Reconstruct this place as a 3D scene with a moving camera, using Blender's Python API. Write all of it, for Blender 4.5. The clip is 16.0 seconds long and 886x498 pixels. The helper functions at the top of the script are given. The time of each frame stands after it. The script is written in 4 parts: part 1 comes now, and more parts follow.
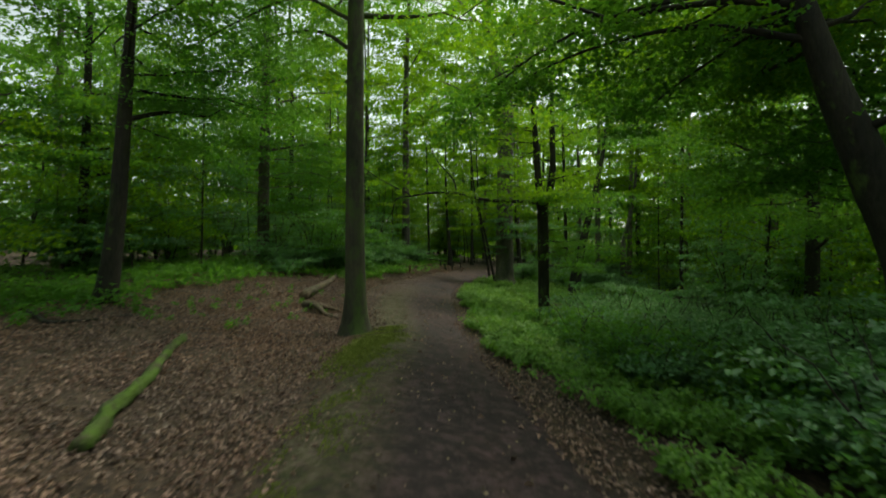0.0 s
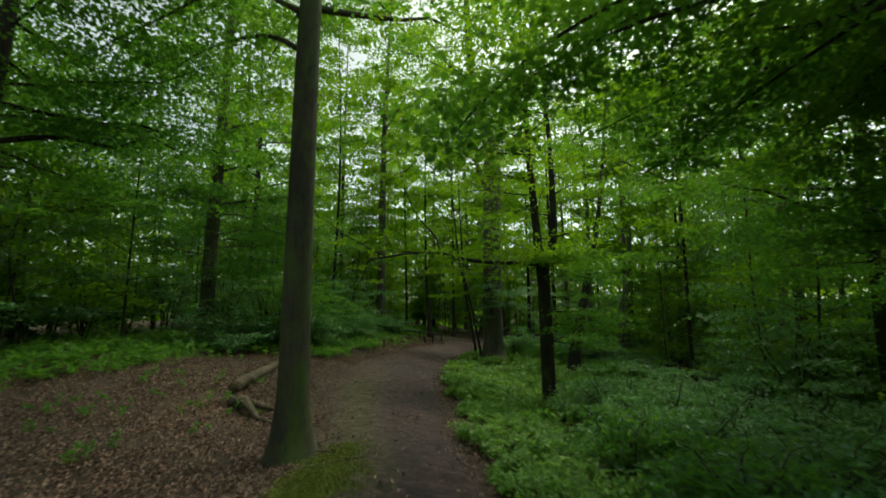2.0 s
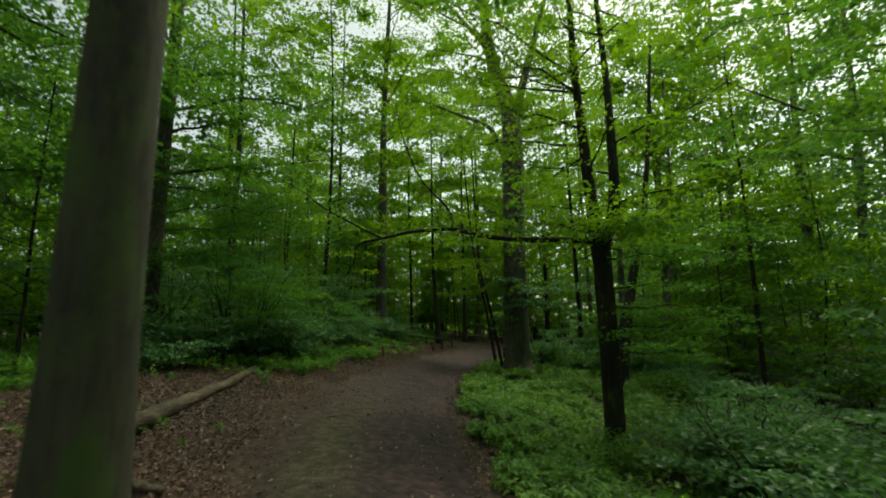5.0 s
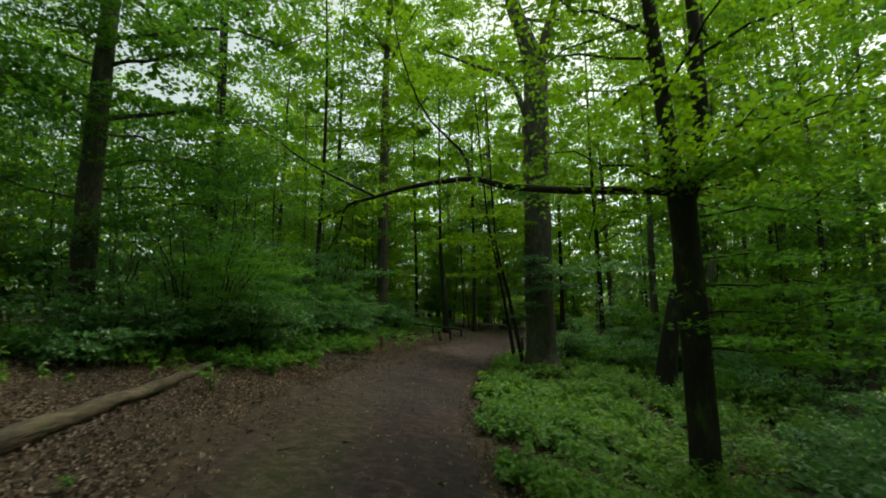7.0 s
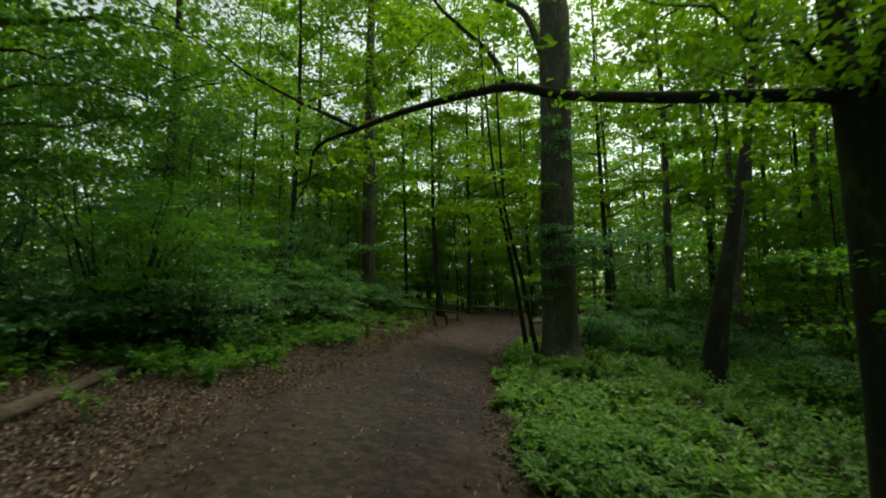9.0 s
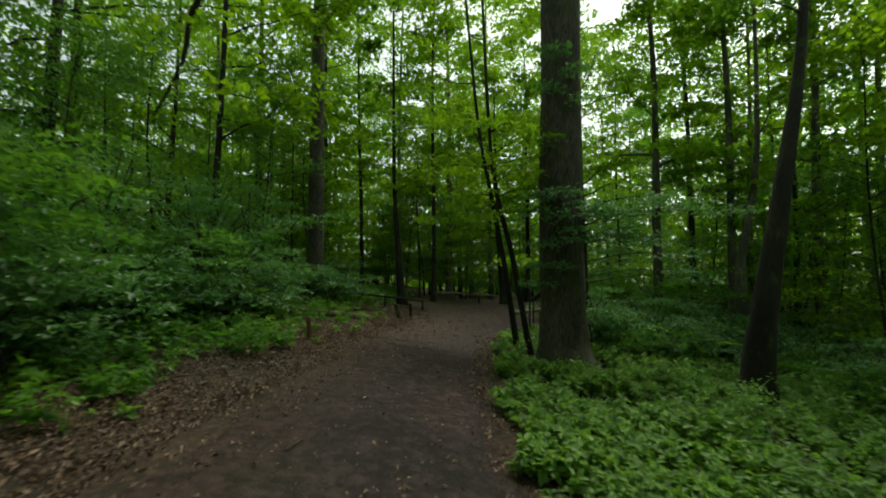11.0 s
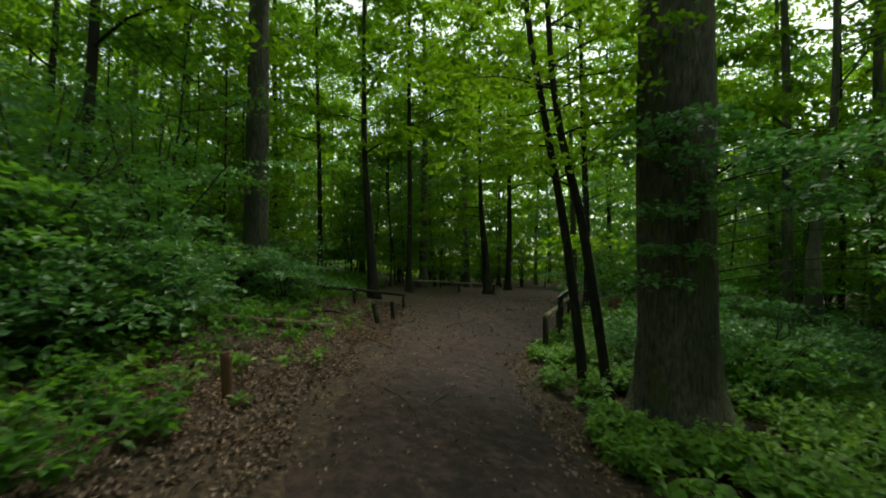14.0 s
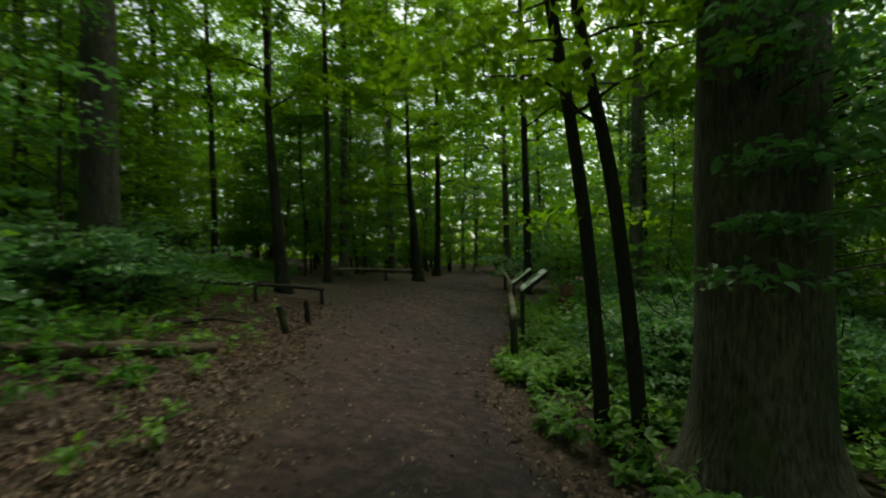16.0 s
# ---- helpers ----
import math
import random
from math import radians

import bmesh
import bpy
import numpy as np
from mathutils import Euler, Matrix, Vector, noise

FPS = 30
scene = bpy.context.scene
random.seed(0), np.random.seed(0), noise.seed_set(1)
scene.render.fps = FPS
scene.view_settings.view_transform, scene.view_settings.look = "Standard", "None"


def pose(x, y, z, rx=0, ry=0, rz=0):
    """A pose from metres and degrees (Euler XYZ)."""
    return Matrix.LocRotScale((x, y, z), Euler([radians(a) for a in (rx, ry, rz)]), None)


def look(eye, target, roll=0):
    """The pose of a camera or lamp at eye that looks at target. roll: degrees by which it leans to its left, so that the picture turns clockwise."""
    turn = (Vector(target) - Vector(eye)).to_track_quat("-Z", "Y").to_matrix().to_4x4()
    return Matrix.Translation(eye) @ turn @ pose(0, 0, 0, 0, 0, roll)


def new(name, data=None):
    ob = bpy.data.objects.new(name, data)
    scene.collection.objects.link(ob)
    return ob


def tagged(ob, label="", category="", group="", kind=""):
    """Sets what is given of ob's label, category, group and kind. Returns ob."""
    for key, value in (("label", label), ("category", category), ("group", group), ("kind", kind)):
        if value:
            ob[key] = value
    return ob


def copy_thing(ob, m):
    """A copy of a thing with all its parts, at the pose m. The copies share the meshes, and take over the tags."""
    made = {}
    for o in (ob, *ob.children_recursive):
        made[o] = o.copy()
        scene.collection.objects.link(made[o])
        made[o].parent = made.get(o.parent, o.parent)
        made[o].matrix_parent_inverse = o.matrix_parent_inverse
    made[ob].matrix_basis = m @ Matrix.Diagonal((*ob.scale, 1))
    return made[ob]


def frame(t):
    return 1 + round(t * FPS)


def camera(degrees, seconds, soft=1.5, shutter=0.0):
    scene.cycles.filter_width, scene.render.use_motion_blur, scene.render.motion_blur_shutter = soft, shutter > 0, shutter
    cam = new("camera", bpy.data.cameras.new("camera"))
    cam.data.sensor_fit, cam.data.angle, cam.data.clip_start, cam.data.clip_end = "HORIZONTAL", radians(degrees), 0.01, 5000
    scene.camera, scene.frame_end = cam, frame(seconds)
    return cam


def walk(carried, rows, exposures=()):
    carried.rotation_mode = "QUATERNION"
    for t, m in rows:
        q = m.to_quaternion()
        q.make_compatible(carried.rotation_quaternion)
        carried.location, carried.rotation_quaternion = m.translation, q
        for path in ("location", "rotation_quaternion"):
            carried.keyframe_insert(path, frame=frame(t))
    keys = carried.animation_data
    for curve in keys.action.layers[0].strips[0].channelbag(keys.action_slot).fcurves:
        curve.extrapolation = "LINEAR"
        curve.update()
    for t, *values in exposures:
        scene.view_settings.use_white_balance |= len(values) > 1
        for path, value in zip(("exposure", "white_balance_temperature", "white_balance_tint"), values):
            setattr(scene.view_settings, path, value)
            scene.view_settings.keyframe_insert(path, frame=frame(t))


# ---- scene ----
# ---- camera and walk ----
# seconds, x, y, z, tilt, yaw, lean
PATH = [
    (0, 0.007, 0.001, 1.459, 90.29, 5.08, 0.06),
    (0.5, -0.063, 0.669, 1.445, 93.33, 4.00, 0.06),
    (1, -0.145, 1.410, 1.503, 96.11, 3.30, -0.11),
    (1.5, -0.236, 2.066, 1.525, 97.89, 2.82, -0.05),
    (2, -0.307, 2.717, 1.558, 98.61, 2.41, -0.12),
    (2.5, -0.443, 3.333, 1.535, 99.10, 2.25, 0.01),
    (3, -0.577, 3.898, 1.544, 99.34, 2.07, 0.06),
    (3.5, -0.638, 4.507, 1.574, 99.47, 2.02, -0.04),
    (4, -0.615, 5.150, 1.523, 99.69, 2.26, -0.33),
    (6.5, -0.855, 8.550, 1.466, 97.93, 4.06, -0.01),
    (7, -0.920, 9.181, 1.426, 97.83, 3.96, -0.06),
    (7.5, -1.003, 9.805, 1.422, 97.63, 3.91, -0.07),
    (8, -1.121, 10.454, 1.403, 97.08, 3.43, -0.07),
    (8.5, -1.282, 11.128, 1.388, 96.41, 2.99, -0.17),
    (9, -1.427, 11.703, 1.434, 95.56, 2.24, -0.27),
    (9.5, -1.500, 12.343, 1.437, 95.25, 1.00, -0.28),
    (12, -2.065, 16.084, 1.437, 92.43, -4.96, 0.27),
    (12.5, -2.181, 16.759, 1.469, 91.98, -5.41, 0.37),
    (13, -2.284, 17.362, 1.471, 91.79, -6.45, 0.32),
    (13.5, -2.370, 18.020, 1.511, 91.75, -7.45, 0.33),
    (14, -2.436, 18.590, 1.552, 91.65, -8.58, 0.28),
    (14.5, -2.418, 19.199, 1.551, 91.43, -9.52, 0.24),
    (15, -2.421, 19.818, 1.544, 91.06, -10.93, 0.13),
    (15.5, -2.403, 20.374, 1.566, 90.57, -13.70, -0.03),
    (16, -2.288, 20.976, 1.566, 89.65, -18.41, -0.38),
]


def stand(x, y, z, tilt, yaw, lean):
    return pose(x, y, z, 0, 0, yaw) @ pose(0, 0, 0, tilt) @ pose(0, 0, 0, 0, 0, lean)


cam = camera(86.8, 16.0, soft=1.8, shutter=0.7)
walk(cam, [(t, stand(*p)) for t, *p in PATH], [(0.0, 0.76, 7350, -12), (4.0, 0.5, 7350, -12), (7.0, 0.6, 7350, -12), (9.5, 0.6, 7350, -12), (13.5, 0.84, 7350, -12), (16.0, 0.6, 7350, -12)])

# ---- light: an overcast sky, brighter from the east ----
world = bpy.data.worlds.new("sky")
scene.world = world
world.use_nodes = True
wn = world.node_tree.nodes
sky = wn.new("ShaderNodeTexSky")
sky.sky_type, sky.sun_disc = "NISHITA", False
sky.sun_elevation, sky.sun_rotation = radians(61), radians(39)
sky.dust_density, sky.air_density, sky.ozone_density = 3.0, 0.8, 0.4
veil = wn.new("ShaderNodeHueSaturation")
veil.inputs["Saturation"].default_value = 0.45
world.node_tree.links.new(sky.outputs[0], veil.inputs["Color"])
world.node_tree.links.new(veil.outputs[0], wn["Background"].inputs[0])
wn["Background"].inputs[1].default_value = 0.15
sun = new("sun", bpy.data.lights.new("sun", "SUN"))
sun.data.energy, sun.data.angle, sun.data.color = 1.5, radians(30), (1.0, 0.97, 0.92)
sun.matrix_world = look((16, 20, 46), (0, 0, 0))

# ---- materials ----


def material(name, rough=0.8):
    m = bpy.data.materials.new(name)
    m.use_nodes = True
    n = m.node_tree.nodes
    n["Principled BSDF"].inputs["Roughness"].default_value = rough
    return m, n, m.node_tree.links, n["Principled BSDF"]


def ramp(n, stops):
    r = n.new("ShaderNodeValToRGB")
    while len(r.color_ramp.elements) < len(stops):
        r.color_ramp.elements.new(0.5)
    for e, (p, c) in zip(r.color_ramp.elements, stops):
        e.position, e.color = p, (*c, 1)
    return r


def noise_node(n, l, scale, detail=4, rough=0.6, stretch=None):
    t = n.new("ShaderNodeTexNoise")
    t.inputs["Scale"].default_value, t.inputs["Detail"].default_value = scale, detail
    t.inputs["Roughness"].default_value = rough
    co = n.new("ShaderNodeTexCoord")
    if stretch:
        mp = n.new("ShaderNodeMapping")
        mp.inputs["Scale"].default_value = stretch
        l.new(co.outputs["Object"], mp.inputs[0])
        l.new(mp.outputs[0], t.inputs["Vector"])
    else:
        l.new(co.outputs["Object"], t.inputs["Vector"])
    return t


def mixed(n, l, fac, a, b, mode="MIX"):
    m = n.new("ShaderNodeMix")
    m.data_type, m.blend_type = "RGBA", mode
    for sock, v in ((m.inputs[0], fac), (m.inputs[6], a), (m.inputs[7], b)):
        if isinstance(v, bpy.types.NodeSocket):
            l.new(v, sock)
        else:
            sock.default_value = v if isinstance(v, float) else (*v, 1)
    return m.outputs[2]


def bumped(n, l, p, height, strength, dist):
    b = n.new("ShaderNodeBump")
    b.inputs["Strength"].default_value, b.inputs["Distance"].default_value = strength, dist
    l.new(height, b.inputs["Height"])
    l.new(b.outputs[0], p.inputs["Normal"])


def leaf_material(name, dark, light, glow, through_part=0.5, sheen=0.22):
    """Leaf: a glossy upper face, and light that passes through it."""
    m, n, l, p = material(name, 0.5)
    p.inputs["Specular IOR Level"].default_value = sheen
    geo = n.new("ShaderNodeNewGeometry")
    r = ramp(n, [(0.0, dark), (0.6, light), (1.0, tuple(min(1, 1.25 * v) for v in light))])
    l.new(geo.outputs["Random Per Island"], r.inputs[0])
    patch = noise_node(n, l, 0.35, 2)
    tone = ramp(n, [(0.3, (0.72, 0.8, 0.75)), (0.7, (1.2, 1.1, 0.9))])
    l.new(patch.outputs[0], tone.inputs[0])
    col = mixed(n, l, 1.0, r.outputs[0], tone.outputs[0], "MULTIPLY")
    l.new(col, p.inputs["Base Color"])
    tr = n.new("ShaderNodeBsdfTranslucent")
    l.new(mixed(n, l, 1.0, tone.outputs[0], glow, "MULTIPLY"), tr.inputs[0])
    mix = n.new("ShaderNodeMixShader")
    mix.inputs[0].default_value = through_part
    l.new(p.outputs[0], mix.inputs[1])
    l.new(tr.outputs[0], mix.inputs[2])
    l.new(mix.outputs[0], n["Material Output"].inputs[0])
    return m


def bark_material(name, dark, light, moss=0.0, ridge=38.0, depth=0.02, green=(0.055, 0.085, 0.018), grain=(1, 1, 0.14)):
    m, n, l, p = material(name, 0.9)
    fine = noise_node(n, l, ridge, 5, 0.65, grain)
    broad = noise_node(n, l, 2.2, 4, 0.6, (1, 1, 0.4))
    r = ramp(n, [(0.3, dark), (0.7, light)])
    l.new(fine.outputs[0], r.inputs[0])
    t = ramp(n, [(0.36, (0.55, 0.57, 0.55)), (0.64, (1.3, 1.24, 1.16))])
    l.new(broad.outputs[0], t.inputs[0])
    col = mixed(n, l, 1.0, r.outputs[0], t.outputs[0], "MULTIPLY")
    if moss:
        mo = noise_node(n, l, 3.2, 5, 0.7, (1, 1, 0.5))
        k = ramp(n, [(0.62 - moss * 0.3, (0, 0, 0)), (0.72 - moss * 0.2, (1, 1, 1))])
        l.new(mo.outputs[0], k.inputs[0])
        col = mixed(n, l, k.outputs[0], col, green)
    l.new(col, p.inputs["Base Color"])
    bumped(n, l, p, fine.outputs[0], 0.9, depth)
    return m


LEAF = leaf_material("beech_leaf", (0.035, 0.08, 0.011), (0.076, 0.152, 0.018), (0.25, 0.455, 0.022), 0.6)
LEAF_DARK = leaf_material("shade_leaf", (0.033, 0.088, 0.022), (0.074, 0.172, 0.04), (0.18, 0.41, 0.04), 0.48)
# understory leaves: sky gloss is put into the paler, bluer base colour
LEAF_SKYGLOSS = leaf_material("understory_leaf_skygloss", (0.045, 0.112, 0.048), (0.11, 0.225, 0.11), (0.165, 0.4, 0.08), 0.36, 0.8)
LEAF_FAR = leaf_material("far_leaf", (0.042, 0.098, 0.014), (0.09, 0.182, 0.024), (0.25, 0.465, 0.026), 0.62)
LEAF_LOW = leaf_material("herb_leaf", (0.028, 0.075, 0.018), (0.145, 0.285, 0.055), (0.24, 0.46, 0.05), 0.4, 0.45)
DEAD = leaf_material("dead_leaf", (0.036, 0.022, 0.021), (0.29, 0.19, 0.175), (0.1, 0.055, 0.042), 0.1, 0.4)
BARK_BEECH = bark_material("beech_bark", (0.03, 0.029, 0.019), (0.06, 0.056, 0.038), 0.5, 30, 0.006)
BARK_OAK = bark_material("oak_bark", (0.018, 0.016, 0.013), (0.16, 0.146, 0.122), 0.3, 34, 0.04, grain=(1, 1, 0.2))
BARK_DARK = bark_material("dark_bark", (0.012, 0.0105, 0.008), (0.038, 0.033, 0.026), 0.2, 34, 0.015)
BARK_PALE = bark_material("pale_bark", (0.055, 0.052, 0.042), (0.16, 0.15, 0.125), 0.35, 24, 0.012)
BARK_MOSS = bark_material("mossy_bark", (0.03, 0.026, 0.016), (0.06, 0.05, 0.03), 0.9, 30, 0.035, (0.06, 0.11, 0.008), (1, 0.4, 1))
DEADWOOD = bark_material("dead_wood", (0.026, 0.018, 0.014), (0.15, 0.11, 0.08), 0.15, 30, 0.025, grain=(1, 0.12, 1))
REDWOOD = bark_material("rotten_wood", (0.05, 0.022, 0.014), (0.17, 0.075, 0.045), 0.1, 40, 0.012)
CUT = bark_material("cut_wood", (0.22, 0.16, 0.1), (0.45, 0.36, 0.25), 0.0, 50, 0.004)
RAILWOOD = bark_material("weathered_rail", (0.09, 0.08, 0.06), (0.24, 0.21, 0.17), 0.3, 40, 0.008)

SOIL, n, l, p = material("forest_soil", 0.95)
a, b, c_ = noise_node(n, l, 0.6, 5), noise_node(n, l, 14, 6, 0.7), noise_node(n, l, 60, 4, 0.7)
r = ramp(n, [(0.38, (0.022, 0.014, 0.01)), (0.52, (0.058, 0.036, 0.026)), (0.66, (0.14, 0.092, 0.065))])
l.new(b.outputs[0], r.inputs[0])
t = ramp(n, [(0.35, (0.7, 0.66, 0.62)), (0.65, (1.15, 1.12, 1.05))])
l.new(a.outputs[0], t.inputs[0])
l.new(mixed(n, l, 1.0, r.outputs[0], t.outputs[0], "MULTIPLY"), p.inputs["Base Color"])
bumped(n, l, p, c_.outputs[0], 0.8, 0.02)

DIRT, n, l, p = material("trodden_earth", 0.88)
a, b, c_ = noise_node(n, l, 0.55, 4, 0.6, (1, 0.45, 1)), noise_node(n, l, 7, 7, 0.75), noise_node(n, l, 110, 5, 0.75)
r = ramp(n, [(0.36, (0.024, 0.014, 0.017)), (0.5, (0.05, 0.0285, 0.033)), (0.64, (0.13, 0.078, 0.085))])
l.new(b.outputs[0], r.inputs[0])
t = ramp(n, [(0.36, (0.62, 0.62, 0.68)), (0.5, (0.95, 0.92, 0.94)), (0.64, (1.5, 1.34, 1.2))])
l.new(a.outputs[0], t.inputs[0])
col = mixed(n, l, 1.0, r.outputs[0], t.outputs[0], "MULTIPLY")
rim = n.new("ShaderNodeAttribute")
rim.attribute_name = "rim"
brown = ramp(n, [(0.4, (0.03, 0.015, 0.014)), (0.6, (0.11, 0.058, 0.052))])
l.new(b.outputs[0], brown.inputs[0])
col = mixed(n, l, rim.outputs["Fac"], col, brown.outputs[0])
green = n.new("ShaderNodeAttribute")
green.attribute_name = "moss"
fleck = noise_node(n, l, 11, 6, 0.75)
both = n.new("ShaderNodeMath")
both.operation = "MULTIPLY"
k = ramp(n, [(0.36, (0, 0, 0)), (0.52, (1, 1, 1))])
l.new(fleck.outputs[0], k.inputs[0])
l.new(k.outputs[0], both.inputs[0])
l.new(green.outputs["Fac"], both.inputs[1])
sand = ramp(n, [(0.42, (0.05, 0.055, 0.014)), (0.52, (0.1, 0.088, 0.042)), (0.62, (0.17, 0.13, 0.095))])
l.new(b.outputs[0], sand.inputs[0])
col = mixed(n, l, both.outputs[0], col, sand.outputs[0])
grit = ramp(n, [(0.64, (0, 0, 0)), (0.74, (1, 1, 1))])
l.new(c_.outputs[0], grit.inputs[0])
l.new(mixed(n, l, grit.outputs[0], col, (0.22, 0.18, 0.165)), p.inputs["Base Color"])
bumped(n, l, p, c_.outputs[0], 1.0, 0.03)

MOSS, n, l, p = material("moss", 0.95)
b = noise_node(n, l, 120, 4, 0.7)
r = ramp(n, [(0.35, (0.11, 0.15, 0.018)), (0.65, (0.22, 0.26, 0.035))])
l.new(b.outputs[0], r.inputs[0])
l.new(r.outputs[0], p.inputs["Base Color"])
bumped(n, l, p, b.outputs[0], 1.0, 0.02)

STEEL, n, l, p = material("black_painted_steel", 0.4)
b = noise_node(n, l, 40, 4)
r = ramp(n, [(0.4, (0.012, 0.013, 0.013)), (0.7, (0.03, 0.031, 0.03))])
l.new(b.outputs[0], r.inputs[0])
l.new(r.outputs[0], p.inputs["Base Color"])
BOARD, n, l, p = material("board_print_sheen", 0.18)
b = noise_node(n, l, 6, 3)
# pale print, its colour raised to near white to hold the sky's sheen
r = ramp(n, [(0.4, (0.68, 0.72, 0.73)), (0.6, (0.78, 0.8, 0.8))])
l.new(b.outputs[0], r.inputs[0])
l.new(r.outputs[0], p.inputs["Base Color"])
PRINT, n, l, p = material("board_picture", 0.25)
b = noise_node(n, l, 12, 4)
r = ramp(n, [(0.4, (0.06, 0.16, 0.06)), (0.6, (0.2, 0.33, 0.16))])
l.new(b.outputs[0], r.inputs[0])
l.new(r.outputs[0], p.inputs["Base Color"])
INK, n, l, p = material("board_ink", 0.4)
p.inputs["Base Color"].default_value = (0.08, 0.09, 0.09, 1)

# ---- building helpers ----


def mesh_of(name, verts, faces, mat, smooth=False):
    me = bpy.data.meshes.new(name)
    me.from_pydata(verts, [], faces)
    me.materials.append(mat)
    if smooth:
        me.shade_smooth()
    return me


def thing(name, at, label, category, group="", kind=""):
    """The Empty at a thing's base."""
    ob = new(name)
    ob.location = at
    ob.empty_display_size = 0.1
    return tagged(ob, label, category, group, kind)


def part(name, me, parent, label=""):
    """A mesh in world coordinates, hung under its thing."""
    ob = new(name, me)
    ob.parent = parent
    if not parent.parent:
        ob.matrix_parent_inverse = Matrix.Translation(-parent.location)
    return tagged(ob, label) if label else ob


def tube(points, radii, sides=10, rough=0.0, rng=None, cap=True, flute=0.0):
    """Verts and faces of a tapered pipe along points."""
    pts = np.asarray(points, float)
    n = len(pts)
    tan = np.gradient(pts, axis=0)
    tan /= np.linalg.norm(tan, axis=1)[:, None] + 1e-9
    ref = np.where(np.abs(tan[:, 2:3]) > 0.9, [[1.0, 0, 0]], [[0, 0, 1.0]])
    u = np.cross(ref, tan)
    u /= np.linalg.norm(u, axis=1)[:, None]
    v = np.cross(tan, u)
    a = np.linspace(0, 2 * np.pi, sides, endpoint=False)
    rad = np.asarray(radii, float)[:, None] * np.ones((1, sides))
    if rough and rng is not None:
        rad = rad * (1 + rough * rng.normal(0, 1, (n, sides)) + flute * np.cos(5 * a + 1)[None])
    ring = pts[:, None] + rad[..., None] * (np.cos(a)[None, :, None] * u[:, None] + np.sin(a)[None, :, None] * v[:, None])
    verts = ring.reshape(-1, 3)
    i, j = np.meshgrid(np.arange(n - 1), np.arange(sides), indexing="ij")
    i, j = i.ravel(), j.ravel()
    k = (j + 1) % sides
    faces = np.stack([i * sides + j, i * sides + k, (i + 1) * sides + k, (i + 1) * sides + j], 1).tolist()
    if cap:
        faces += [list(range(sides))[::-1], list(range((n - 1) * sides, n * sides))]
    return verts, faces


def joined(pieces):
    vs, fs, o = [], [], 0
    for v, f in pieces:
        vs.append(np.asarray(v))
        fs += [[q + o for q in face] for face in f]
        o += len(v)
    return np.concatenate(vs), fs


def spline(points, n):
    """n points on a smooth line through the given ones."""
    p = np.asarray(points, float)
    p = np.concatenate([[2 * p[0] - p[1]], p, [2 * p[-1] - p[-2]]])
    out = []
    for s in np.linspace(0, len(p) - 3 - 1e-6, n):
        i, t = int(s), s - int(s)
        a, b, c, d = p[i : i + 4]
        out.append(0.5 * (2 * b + (c - a) * t + (2 * a - 5 * b + 4 * c - d) * t**2 + (3 * b - a - 3 * c + d) * t**3))
    return np.array(out)


def leaf_arrays(at, size, rng, tilt=0.5, slim=0.6, droop=0.15, fold=0.12, six=False):
    """Folded pointed leaves: verts and triangles."""
    n = len(at)
    size = np.broadcast_to(size, n) * rng.uniform(0.7, 1.25, n)
    nrm = np.array([[0, 0, 1.0]]) + tilt * rng.normal(0, 1, (n, 3))
    nrm /= np.linalg.norm(nrm, axis=1)[:, None]
    h = rng.normal(0, 1, (n, 3))
    h -= (h * nrm).sum(1)[:, None] * nrm
    h /= np.linalg.norm(h, axis=1)[:, None] + 1e-9
    s = np.cross(nrm, h)
    if six:
        local = np.array([[-0.5, 0, 0], [-0.15, 0.5, fold], [0.25, 0.38, fold * 0.6], [0.55, 0, -droop], [0.25, -0.38, fold * 0.6], [-0.15, -0.5, fold], [0.1, 0, 0]])
        tris = np.array([[0, 6, 1], [6, 2, 1], [6, 3, 2], [0, 5, 6], [6, 5, 4], [6, 4, 3]])
    else:
        local = np.array([[-0.5, 0, 0], [0.0, 0.5, fold], [0.5, 0, -droop], [0.0, -0.5, fold]])
        tris = np.array([[0, 2, 1], [0, 3, 2]])
    loc = local[None] * size[:, None, None]
    v = at[:, None] + loc[..., :1] * h[:, None] + slim * loc[..., 1:2] * s[:, None] + loc[..., 2:] * nrm[:, None]
    f = tris[None] + (len(local) * np.arange(n))[:, None, None]
    return v.reshape(-1, 3), f.reshape(-1, 3)


def spray_points(c, radius, n, rng, flat=0.07):
    """Points in a flat, drooping fan of foliage."""
    a, q = rng.uniform(0, 2 * np.pi, n), np.sqrt(rng.uniform(0, 1, n)) * radius
    z = rng.normal(0, flat * radius, n) - 0.18 * q * q / max(radius, 0.1)
    return np.stack([c[0] + q * np.cos(a), c[1] + q * np.sin(a), c[2] + z], 1)


